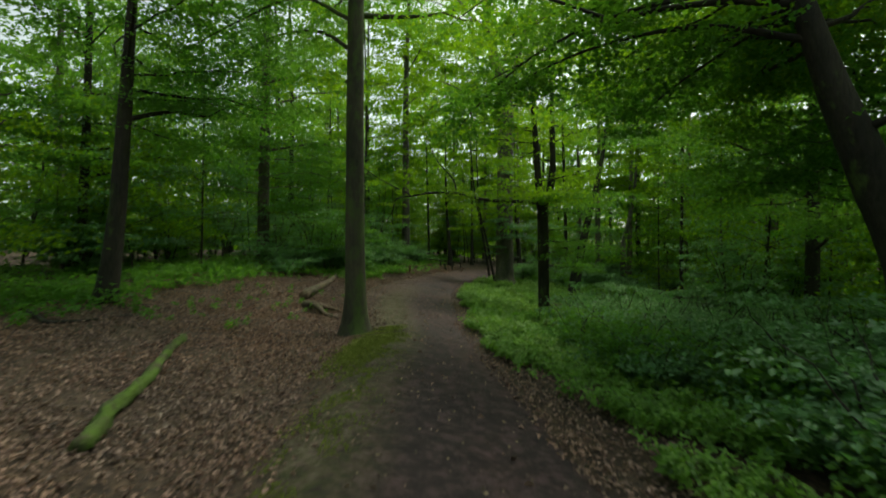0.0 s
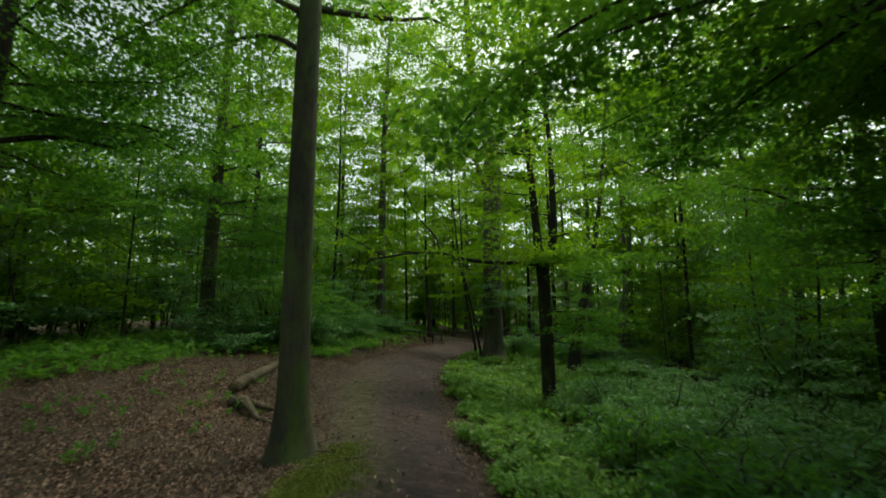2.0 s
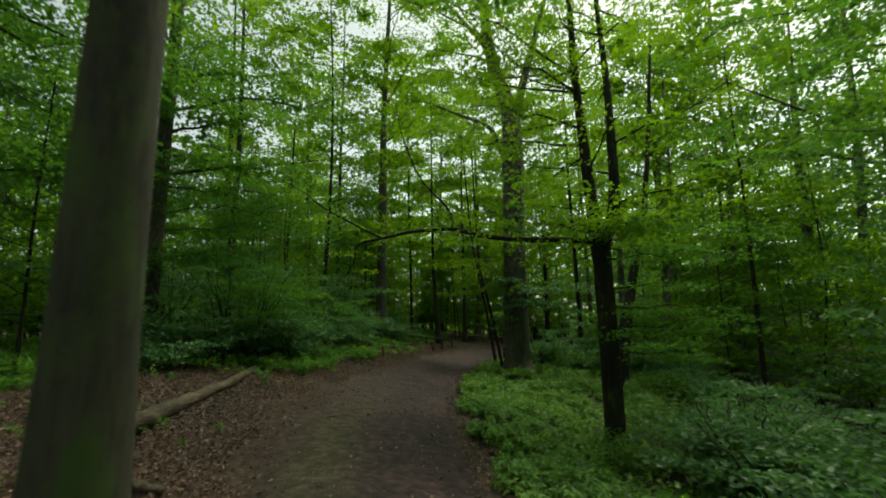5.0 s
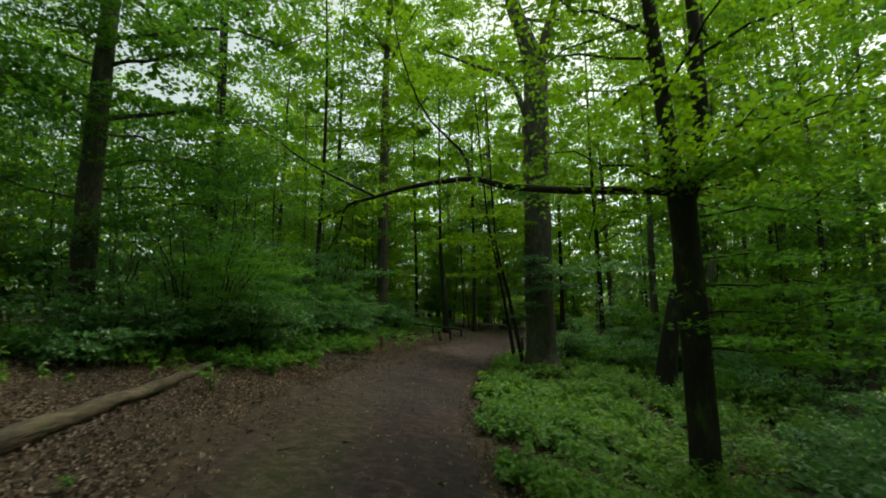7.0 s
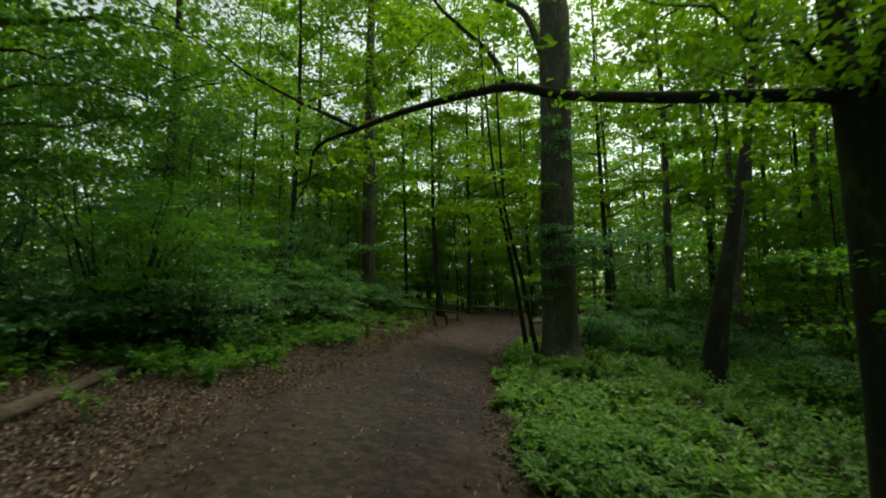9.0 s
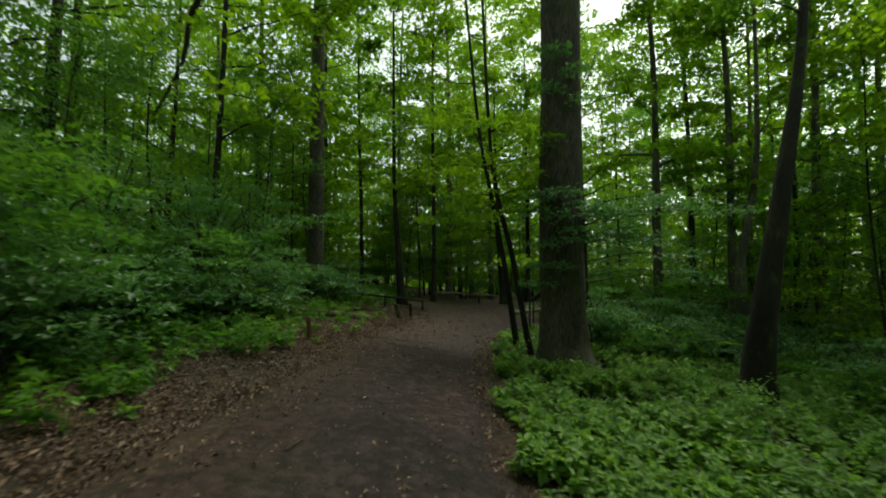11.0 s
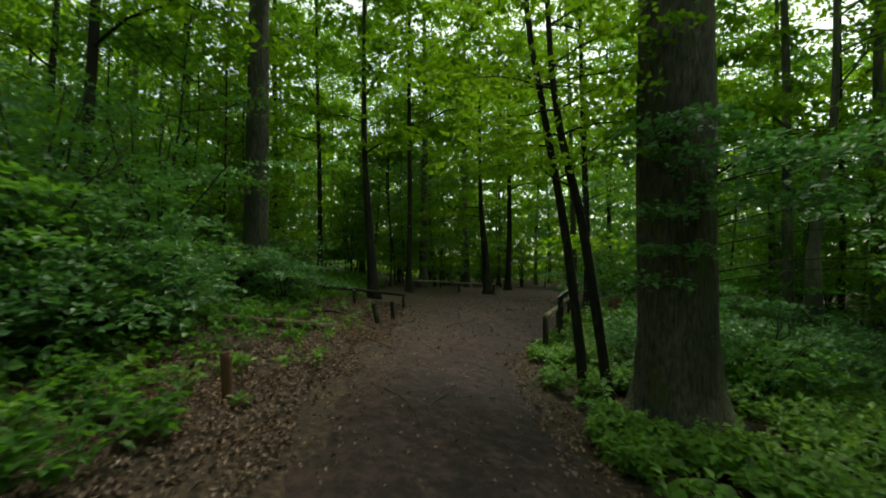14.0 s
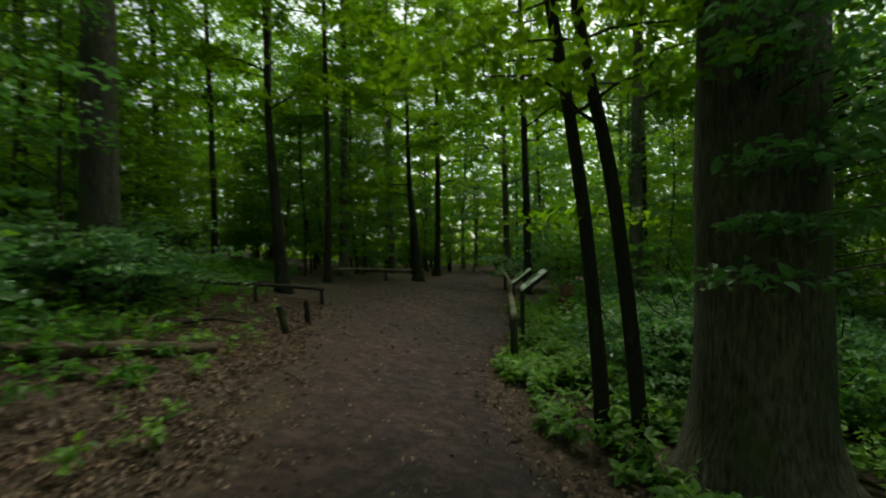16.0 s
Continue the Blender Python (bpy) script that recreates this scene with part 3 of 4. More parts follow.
tree(15.0, 26.3, 20, 0.32, "dark trunk on the far slope", BARK_OAK, LEAF_DARK, 13, crown=(4, 3.6), limbs=16, per=6, leaves=50, size=0.15)
tree(-2.36, 33.0, 16, 0.17, "dark leaning trunk behind the low fence", BARK_DARK, LEAF, 14, via=[(-2.56, 33, 3), (-2.72, 33, 6), (-2.8, 33, 16)], crown=(4, 2.8), limbs=14, per=6, leaves=50, size=0.15)
tree(-4.4, 37.0, 17, 0.14, "dark slim trunk in the wood", BARK_DARK, LEAF_FAR, 15, crown=(5, 2.8), limbs=12, per=6, leaves=45, size=0.17)
tree(0.0, 41.0, 20, 0.27, "pale straight trunk beyond the fence", BARK_PALE, LEAF_FAR, 16, crown=(5.5, 3.2), limbs=14, per=6, leaves=45, size=0.18)
tree(3.0, 40.2, 13, 0.22, "dark leaning trunk beside the junction", BARK_DARK, LEAF, 17, via=[(2.8, 40.2, 2.4), (2.6, 40.2, 5), (2.5, 40.2, 13)], crown=(3.2, 2.6), limbs=14, per=6, leaves=50, size=0.15)
tree(5.65, 46.0, 18, 0.24, "dark trunk beyond the junction", BARK_DARK, LEAF_FAR, 18, crown=(4.5, 3.2), limbs=13, per=6, leaves=45, size=0.19)
tree(7.65, 32.4, 20, 0.26, "pale straight trunk on the slope", BARK_PALE, LEAF_FAR, 19, crown=(6, 3.2), limbs=13, per=6, leaves=50, size=0.16)
tree(11.5, 36.5, 19, 0.22, "dark straight trunk on the slope", BARK_DARK, LEAF_FAR, 20, crown=(6, 3.2), limbs=13, per=6, leaves=45, size=0.18)
tree(-10.9, 32.2, 15, 0.16, "dark forked young trunk", BARK_DARK, LEAF_FAR, 21, crown=(4.5, 3.2), limbs=14, per=6, leaves=50, size=0.16)
tree(-15.7, 25.7, 17, 0.12, "dark slim trunk in the wood", BARK_DARK, LEAF_FAR, 22, crown=(3.5, 3.0), limbs=14, per=6, leaves=50, size=0.16)
tree(-17.0, 17.5, 19, 0.24, "pale trunk in the shade of the wood", BARK_PALE, LEAF_DARK, 23, crown=(4, 3.4), limbs=16, per=6, leaves=55, size=0.15)
tree(-11.5, 9.6, 19, 0.24, "dark trunk in the shade of the wood", BARK_DARK, LEAF_DARK, 24, crown=(3.2, 4.0), limbs=26, per=7, leaves=80, size=0.13)


tree(8.6, 13.2, 19, 0.24, "dark trunk half hidden in its own foliage", BARK_DARK, LEAF_DARK, 31, crown=(2.6, 4.6), limbs=26, per=8, leaves=105, size=0.105)
slope_tree = tree(7.6, 9.2, 17, 0.2, "dark trunk half hidden in its own foliage", BARK_DARK, LEAF_DARK, 32, crown=(3.0, 4.4), limbs=24, per=8, leaves=105, size=0.1)
overhang(slope_tree, (7.6, 9.2, 2.0), (7.6, 9.2, 6.5), 18, (90, 230), (2.0, 4.0), (-0.08, 0.12), BARK_DARK, LEAF_DARK, 60)
tree(10.5, 18.5, 20, 0.26, "dark trunk on the shaded slope", BARK_OAK, LEAF_DARK, 33, crown=(3.6, 3.8), limbs=15, per=7, leaves=60, size=0.13)
tree(-7.2, 27.0, 18, 0.13, "slim dark trunk among young beeches", BARK_DARK, LEAF, 34, crown=(4.0, 3.6), limbs=20, per=7, leaves=55, size=0.13)
tree(-11.7, 27.4, 20, 0.26, "dark trunk among young beeches", BARK_DARK, LEAF, 35, crown=(4.5, 3.8), limbs=20, per=7, leaves=55, size=0.14)
tree(-6.8, 41.0, 22, 0.22, "dark straight trunk deep in the wood", BARK_DARK, LEAF_FAR, 36, crown=(4.0, 4.0), limbs=20, per=7, leaves=45, size=0.18)
tree(-3.0, 46.5, 23, 0.24, "grey straight trunk deep in the wood", BARK_PALE, LEAF_FAR, 37, crown=(4.0, 4.2), limbs=20, per=7, leaves=45, size=0.19)
tree(-13.0, 14.0, 19, 0.2, "dark trunk in the shade of the wood", BARK_DARK, LEAF_DARK, 38, crown=(3.0, 4.0), limbs=22, per=7, leaves=60, size=0.12)


tree(-9.5, 37.5, 23, 0.24, "dark straight trunk deep in the wood", BARK_DARK, LEAF_FAR, 39, crown=(5.0, 4.6), limbs=24, per=8, leaves=42, size=0.18)
tree(3.5, 47.5, 24, 0.26, "grey straight trunk deep in the wood", BARK_PALE, LEAF_FAR, 40, crown=(5.0, 4.8), limbs=24, per=8, leaves=42, size=0.19)
tree(6.2, 36.5, 22, 0.2, "dark straight trunk beside the junction", BARK_DARK, LEAF_FAR, 41, crown=(5.0, 4.4), limbs=22, per=8, leaves=45, size=0.16)
tree(12.5, 30.5, 22, 0.25, "grey straight trunk on the slope", BARK_PALE, LEAF_FAR, 42, crown=(4.0, 4.6), limbs=24, per=8, leaves=42, size=0.17)
tree(-1.0, 37.0, 21, 0.15, "dark slim trunk behind the low fence", BARK_DARK, LEAF_FAR, 43, crown=(5.0, 4.4), limbs=22, per=8, leaves=42, size=0.17)


def limb_tree():
    """The forked young tree whose long limb crosses the path."""
    x, y = 1.95, 15.6
    z = gz(x, y)
    rng = np.random.default_rng(77)
    ob = thing("tree", (x, y, z), "dark forked tree with a long limb over the path", "tree")
    low = spline([(x + 0.03, y, z - 0.15), (x, y, z + 0.3), (1.93, y, 1.2), (1.9, y, 2.5), (1.88, y, 3.3)], 16)
    v, f = tube(low, np.interp(low[:, 2], [z, z + 0.35, 2.8, 3.3], [0.24, 0.185, 0.175, 0.19]), 18, 0.03, rng)
    part("trunk", mesh_of("trunk", v, f, BARK_DARK, True), ob)
    at = []
    for pts in ([(1.82, y, 3.1), (1.72, y, 4.4), (1.58, y, 6.5), (1.52, y, 8.7), (1.3, 15.5, 13)], [(1.95, y, 3.0), (2.2, y, 3.8), (2.22, y, 5.0), (2.2, y, 6.5), (2.1, y, 8.7), (2.3, 15.8, 12.5)]):
        p = spline(pts, 16)
        v, f = tube(p, np.linspace(0.14, 0.02, 16), 12, 0.03, rng)
        part("stem", mesh_of("stem", v, f, BARK_DARK, True), ob)
        for i in range(15):
            q = 2.9 + 9 * i / 15
            s = [np.interp(q + z, p[:, 2], p[:, k]) for k in range(3)]
            w, rr = limb(s, rng.uniform(0, 2 * np.pi), rng.uniform(1.4, 3.2), rng.uniform(0.0, 0.35), rng, 0.025)
            v, f = tube(w, rr, 6)
            part("limb", mesh_of("limb", v, f, BARK_DARK, True), ob)
            for j in range(7):
                c = w[rng.integers(2, 7)] + np.r_[rng.normal(0, 0.4, 2), 0]
                at.append(spray_points(c, rng.uniform(0.4, 0.9), 48, rng))
    for i in range(7):
        q = rng.uniform(4.2, 7.0)
        s = np.array([1.6, y, q]) + np.r_[rng.normal(0, 0.1, 2), 0]
        w, rr = limb(s, rng.uniform(1.5, 4.2), rng.uniform(2.6, 4.6), rng.uniform(0.05, 0.35), rng, 0.03)
        v, f = tube(w, rr, 6)
        part("limb", mesh_of("limb", v, f, BARK_DARK, True), ob)
        for j in range(9):
            at.append(spray_points(w[rng.integers(2, 7)] + np.r_[rng.normal(0, 0.45, 2), 0], rng.uniform(0.4, 0.85), 60, rng))
    shade = []
    for i in range(15):
        s = low[rng.integers(7, 16)]
        w, rr = limb(s, rng.uniform(-1.3, 1.3), rng.uniform(1.3, 2.6), rng.uniform(-0.15, 0.15), rng, 0.016)
        v, f = tube(w, rr, 6)
        part("limb", mesh_of("limb", v, f, BARK_DARK, True), ob)
        for j in range(6):
            shade.append(spray_points(w[rng.integers(2, 7)] + np.r_[rng.normal(0, 0.3, 2), 0], rng.uniform(0.35, 0.7), 60, rng))
    v, f = leaf_arrays(np.concatenate(shade), 0.082, rng, 0.45, 0.68)
    part("low_leaves", mesh_of("low_leaves", v, f, LEAF_DARK), ob, "dark green leaves on low side limbs")
    arm = spline([(1.88, y, 3.02), (1.6, y, 3.08), (0.93, 15.68, 3.12), (0.38, 15.75, 3.15), (-0.44, 16.0, 3.3), (-0.98, 16.2, 3.48), (-1.92, 16.9, 3.58), (-2.67, 17.4, 3.54), (-3.42, 18.0, 3.5), (-3.57, 18.1, 3.06), (-3.82, 18.2, 2.68)], 40)
    v, f = tube(arm, np.interp(np.linspace(0, 1, 40), [0, 0.08, 0.5, 0.8, 1], [0.09, 0.064, 0.046, 0.025, 0.008]), 9, 0.05, rng)
    crossing = part("crossing_limb", mesh_of("crossing_limb", v, f, BARK_DARK, True), ob, "long dark limb arching over the path")
    for pts, r in (([(-0.97, 16.2, 3.46), (-1.1, 16.5, 4.0), (-1.75, 16.7, 4.8), (-2.2, 16.8, 6.0), (-2.4, 16.9, 7.2)], 0.034), ([(-2.72, 17.45, 3.54), (-3.62, 17.6, 4.02), (-4.32, 17.6, 4.43), (-4.72, 17.6, 4.76), (-5.4, 17.6, 5.15)], 0.028), ([(0.6, 15.72, 3.14), (0.5, 16.4, 3.3), (0.1, 17.2, 3.7)], 0.02), ([(0.7, 15.7, 3.1), (0.72, 15.6, 2.8), (0.6, 15.5, 2.4)], 0.012)):
        p = spline(pts, 12)
        v, f = tube(p, np.linspace(r, 0.006, 12), 6, 0.04, rng)
        part("twig", mesh_of("twig", v, f, BARK_DARK, True), crossing)
        for c in p[4::2]:
            at.append(spray_points(c + rng.normal(0, 0.15, 3), rng.uniform(0.35, 0.7), 55, rng))
    for c in arm[14::2]:
        at.append(spray_points(c + np.r_[rng.normal(0, 0.3, 2), rng.uniform(0.0, 0.4)], rng.uniform(0.3, 0.6), 28, rng))
    v, f = leaf_arrays(np.concatenate(at), 0.088, rng, 0.55, 0.7)
    part("crown", mesh_of("crown", v, f, LEAF), ob)


limb_tree()


def twin_tree():
    x, y = 0.1, 24.15
    z = gz(x, y)
    rng = np.random.default_rng(78)
    ob = thing("tree", (x, y, z), "two thin dark stems leaning over the path", "tree")
    at = []
    for pts in ([(0.32, 24.4, z - 0.1), (0.19, 24.3, 0.6), (-0.04, 24.2, 2.0), (-0.34, 24.2, 3.6), (-0.55, 24.2, 4.9), (-0.9, 24.3, 9)], [(0.56, 24.2, z - 0.1), (0.4, 24.1, 0.5), (0.11, 24.0, 2.0), (-0.19, 24.0, 3.25), (-0.33, 24.0, 4.6), (-0.5, 24.0, 8.5)]):
        p = spline(pts, 20)
        v, f = tube(p, np.linspace(0.074, 0.024, 20), 10, 0.04, rng)
        part("stem", mesh_of("stem", v, f, BARK_DARK, True), ob)
        for i in range(12):
            s = p[rng.integers(6, 20)]
            w, rr = limb(s, rng.uniform(0, 2 * np.pi), rng.uniform(0.7, 1.9), rng.uniform(0.0, 0.4), rng, 0.016)
            v, f = tube(w, rr, 5)
            part("limb", mesh_of("limb", v, f, BARK_DARK, True), ob)
            for j in range(4):
                at.append(spray_points(w[rng.integers(3, 7)] + np.r_[rng.normal(0, 0.25, 2), 0], rng.uniform(0.3, 0.65), 45, rng))
    v, f = leaf_arrays(np.concatenate(at), 0.1, rng, 0.6, 0.72)
    part("crown", mesh_of("crown", v, f, LEAF), ob)


twin_tree()

# ---- the deeper wood: a few kinds of tree, repeated out to where the view closes ----
rng = np.random.default_rng(11)
models = []
for k in range(5):
    models.append(tree(-40 - 6 * k, -30, 19 + k % 3, 0.15 + 0.05 * (k % 3), "slim forest tree in full leaf", [BARK_DARK, BARK_PALE, BARK_OAK][k % 3], [LEAF_FAR, LEAF_DARK][k % 2], 100 + k, crown=(1.6 + k % 3, 3.6), limbs=20, per=6, leaves=30, size=0.19, spray=1.1, group="trees of the deeper wood"))
taken = [(o.location.x, o.location.y) for o in scene.objects if o.name.startswith("tree")]


def open_sight(x, y):
    """Places kept free, where trunks stand in plain view."""
    return (-7.6 < x < -3.4 and 25 < y < 33) or (1 < x < 9.5 and 18 < y < 31.5) or (-9.6 < x < -6 and 10 < y < 18) or (-5 < x < 3 and 31 < y < 39)


def clear_of_path(x, y, gap):
    return x < np.interp(y, EDGE_Y, EDGE_L) - gap or x > np.interp(y, EDGE_Y, EDGE_R) + gap


placed = 0
while placed < 66:
    x, y = rng.uniform(-42, 40), rng.uniform(-6, 74)
    far = 8.0 if -5 < y < 34 else 3.2
    if not clear_of_path(x, y, far) or min((x - a) ** 2 + (y - b) ** 2 for a, b in taken) < 12:
        continue
    if -12 < x < 12 and -2 < y < 27:
        continue
    taken.append((x, y))
    copy_thing(models[rng.integers(5)], pose(x, y, gz(x, y) - 0.05, 0, 0, rng.uniform(0, 360)))
    placed += 1


# ---- the far wood that closes the view all round ----
rng = np.random.default_rng(12)
n = 90000
a, q = rng.uniform(0, 2 * np.pi, n), rng.uniform(44, 78, n)
x, y = -1 + q * np.cos(a), 16 + q * np.sin(a)
z = terrain(x, y) + 21 * rng.beta(0.8, 1.3, n)
keep = np.array([noise.noise((0.13 * i, 0.13 * j, 0.16 * k)) > -0.34 for i, j, k in zip(x, y, z)])
n = 34000
a, q = rng.uniform(0, 2 * np.pi, n), rng.uniform(46, 58, n)
low = np.stack([-1 + q * np.cos(a), 16 + q * np.sin(a)], 1)
low = np.c_[low, terrain(low[:, 0], low[:, 1]) + 13 * rng.beta(1.0, 1.25, n)]
at = np.concatenate([np.stack([x, y, z], 1)[keep], low])
v, f = leaf_arrays(at, 0.68, rng, 1.1, 0.8)
tagged(new("far_wood", mesh_of("far_wood", v, f, LEAF_FAR)), "dense green foliage of the distant wood", "woodland", kind="stuff")

# ---- young beeches that fill the middle height ----
rng = np.random.default_rng(13)
young = []
for k in range(4):
    young.append(tree(-40 - 6 * k, -38, 5.0 + 1.2 * k, 0.035 + 0.008 * k, "young beech with layered green foliage", BARK_DARK, [LEAF, LEAF_DARK, LEAF_SKYGLOSS, LEAF_FAR][k], 150 + k, crown=(0.7, 2.1), limbs=22, per=5, leaves=27, size=0.108, spray=0.75, flare=0.2, bend=0.2, name="young_tree", group="young trees of the understory"))
count = 0
while count < 58:
    x, y = rng.uniform(-20, 20), rng.uniform(4, 50)
    left, right = np.interp(y, EDGE_Y, EDGE_L), np.interp(y, EDGE_Y, EDGE_R)
    d = left - x if x < left else x - right
    if left <= x <= right or d < ((7.0 if y < 13 else 3.8) if x < left else 7.5) or d > 15:
        continue
    if open_sight(x, y):
        continue
    copy_thing(young[rng.integers(4)], pose(x, y, gz(x, y) - 0.03, 0, 0, rng.uniform(0, 360)))
    count += 1
for side, lo, hi in ((-1, 27, 47), (1, 24, 44)):
    count = 0
    while count < 11:
        y = rng.uniform(lo, hi)
        edge = np.interp(y, EDGE_Y, EDGE_L if side < 0 else EDGE_R)
        x = edge + side * (rng.uniform(2.8, 10.0) if side < 0 else rng.uniform(7.0, 14.0))
        if not clear_of_path(x, y, 2.2) or abs(x + 4.95) < 0.9:
            continue
        copy_thing(young[rng.integers(4)], pose(x, y, gz(x, y) - 0.03, 0, 0, rng.uniform(0, 360)))
        count += 1
count = 0
while count < 44:
    x, y = rng.uniform(-18, 17), rng.uniform(31, 56)
    if not clear_of_path(x, y, 1.6) or (-5 < x < 6 and y < 40):
        continue
    copy_thing(young[rng.integers(4)], pose(x, y, gz(x, y) - 0.03, 0, 0, rng.uniform(0, 360)))
    count += 1
for x, y in ((6.5, 50.5), (9.5, 50.0), (12.0, 52.0), (4.0, 50.0), (8.0, 53.5), (11.0, 47.5), (14.0, 49.0), (2.0, 47.5)):
    copy_thing(young[rng.integers(4)], pose(x, y, gz(x, y) - 0.03, 0, 0, rng.uniform(0, 360)))
for x, y in ((12.6, 31.8), (16.2, 30.2), (20.0, 36.0), (13.6, 35.4), (8.6, 43.0), (11.6, 45.0), (14.5, 41.5), (17.5, 38.5), (18.0, 33.5), (7.0, 53.0), (10.5, 54.5), (13.5, 51.5), (4.5, 54.0), (1.5, 51.0), (9.0, 58.0), (6.0, 60.0), (13.0, 58.0), (16.5, 54.0)):
    copy_thing(models[rng.integers(5)], pose(x, y, gz(x, y) - 0.05, 0, 0, rng.uniform(0, 360)))

# ---- shrubs and saplings of the understory ----
rng = np.random.default_rng(21)
shrub(-6.2, 18.6, 2.9, 1.6, "leafy hazel shrub with bent dark stems", LEAF_DARK, 201, stems=6, fans=54, leaves=70, low=0.35)
SHRUBS = [LEAF_SKYGLOSS, LEAF_DARK, LEAF_SKYGLOSS, LEAF]
shrub_models = []
for k in range(7):
    shrub_models.append(shrub(-60 - 5 * k, -30, 1.9 + 0.75 * (k % 4), 1.4 + 0.3 * (k % 3), "leafy green understory shrub", SHRUBS[k % 4], 210 + k, stems=6, fans=48, leaves=32, size=0.145, group="understory shrubs"))
count = 0
while count < 105:
    x, y = rng.uniform(-28, 26), rng.uniform(2, 56)
    left, right = np.interp(y, EDGE_Y, EDGE_L), np.interp(y, EDGE_Y, EDGE_R)
    if x < left:
        gap = 5.5 if y < 12 else (3.2 if y < 17 else 2.2)
        if left - x < gap:
            continue
    elif x > right:
        if x - right < (6.5 if y < 24 else 4.2):
            continue
    else:
        continue
    if open_sight(x, y):
        continue
    k = rng.integers(7)
    copy_thing(shrub_models[k], pose(x, y, gz(x, y) - 0.03, 0, 0, rng.uniform(0, 360)))
    count += 1


low_models = []
for k in range(4):
    low_models.append(shrub(-60 - 4 * k, -38, 0.85 + 0.28 * k, 1.1, "low leafy sapling on the bank", [LEAF_SKYGLOSS, LEAF_DARK, LEAF_SKYGLOSS, LEAF_SKYGLOSS][k], 260 + k, stems=6, fans=36, leaves=40, size=0.09, low=0.35, group="low saplings on the bank", name="sapling", category="sapling"))
near_models = []
for k in range(3):
    near_models.append(shrub(-75 - 5 * k, -38, 2.0 + 0.5 * k, 1.5, "leafy hazel shrub at the edge of the path", [LEAF_DARK, LEAF_DARK, LEAF_SKYGLOSS][k], 240 + k, stems=6, fans=36, leaves=46, size=0.09, group="shrubs at the edge of the path"))
for i in range(11):
    y = 18.2 + 0.8 * i
    x = np.interp(y, EDGE_Y, EDGE_L) - 2.9 - rng.uniform(0, 1.8)
    copy_thing(near_models[rng.integers(3)], pose(x, y, gz(x, y) - 0.03, 0, 0, rng.uniform(0, 360)))
for i in range(34):
    y = 16.5 + 0.4 * i
    x = np.interp(y, EDGE_Y, EDGE_L) - rng.uniform(2.0, 3.8) - (0.8 if y < 18 else 0)
    if x > -5.0 and 24.5 < y < 28:
        x -= 1.4
    copy_thing(low_models[(0, 2, 3, 2)[i % 4]], pose(x, y, gz(x, y) - 0.02, 0, 0, rng.uniform(0, 360)))
for x, y in ((6.8, 34.5), (8.0, 37.0), (7.5, 33.0), (9.2, 35.0), (6.9, 37.6), (5.6, 28.0), (7.2, 29.4), (8.8, 31.0), (6.4, 26.6), (8.2, 27.2)):
    copy_thing(shrub_models[(4, 0, 1)[int(x * 10) % 3]], pose(x, y, gz(x, y) - 0.03, 0, 0, rng.uniform(0, 360)))
for x, y in ((-5.9, 23.6), (-6.6, 25.0), (-5.6, 25.9), (-7.4, 23.0), (-8.2, 25.6), (-6.9, 27.4)):
    copy_thing(near_models[rng.integers(3)], pose(x, y, gz(x, y) - 0.03, 0, 0, rng.uniform(0, 360)))
for x, y in ((-6.0, 41.0), (-4.5, 45.5), (-8.0, 44.0), (0.0, 51.0), (-10.5, 39.0), (13.0, 40.0), (16.0, 36.0), (10.5, 43.5), (5.0, 49.0), (8.0, 50.5), (11.0, 49.5), (2.5, 48.5), (13.0, 47.5), (-1.0, 44.5), (-3.5, 42.0)):
    copy_thing(shrub_models[rng.integers(7)], pose(x, y, gz(x, y) - 0.03, 0, 0, rng.uniform(0, 360)))

for i in range(14):
    x, y = rng.uniform(-25, -12), rng.uniform(4, 17)
    copy_thing(shrub_models[rng.integers(7)], pose(x, y, gz(x, y) - 0.03, 0, 0, rng.uniform(0, 360)))

for i in range(12):
    x, y = rng.uniform(-19, -9.8), rng.uniform(12, 24)
    copy_thing(shrub_models[(1, 5, 0)[i % 3]], pose(x, y, gz(x, y) - 0.03, 0, 0, rng.uniform(0, 360)))
for i in range(7):
    x, y = rng.uniform(-17, -10.2), rng.uniform(11, 25)
    copy_thing(young[(1, 2, 3)[i % 3]], pose(x, y, gz(x, y) - 0.03, 0, 0, rng.uniform(0, 360)))

for i in range(11):
    x, y = rng.uniform(9, 16), rng.uniform(5, 23)
    copy_thing(shrub_models[(1, 5, 0)[i % 3]], pose(x, y, gz(x, y) - 0.03, 0, 0, rng.uniform(0, 360)))
for i in range(7):
    x, y = rng.uniform(9, 15), rng.uniform(6, 22)
    copy_thing(young[(1, 1, 2)[i % 3]], pose(x, y, gz(x, y) - 0.03, 0, 0, rng.uniform(0, 360)))

# low leafy saplings on the bank
count = 0
while count < 205:
    y = rng.uniform(3, 34) if count < 150 else rng.uniform(4, 15)
    x = np.interp(y, EDGE_Y, EDGE_R) + rng.uniform(2.0, 8.0)
    if (-0.5 < x < 5.6 and 17.5 < y < 24.3) or (-0.4 < x < 2.6 and 10.5 < y < 15.9):
        continue
    copy_thing(low_models[rng.integers(4)], pose(x, y, gz(x, y) - 0.02, 0, 0, rng.uniform(0, 360)))
    count += 1

# ---- low growth ----
def scatter(n, box, keep, rng):
    out = []
    while len(out) < n:
        x, y = rng.uniform(box[0], box[1]), rng.uniform(box[2], box[3])
        if keep(x, y):
            out.append((x, y))
    return np.array(out)


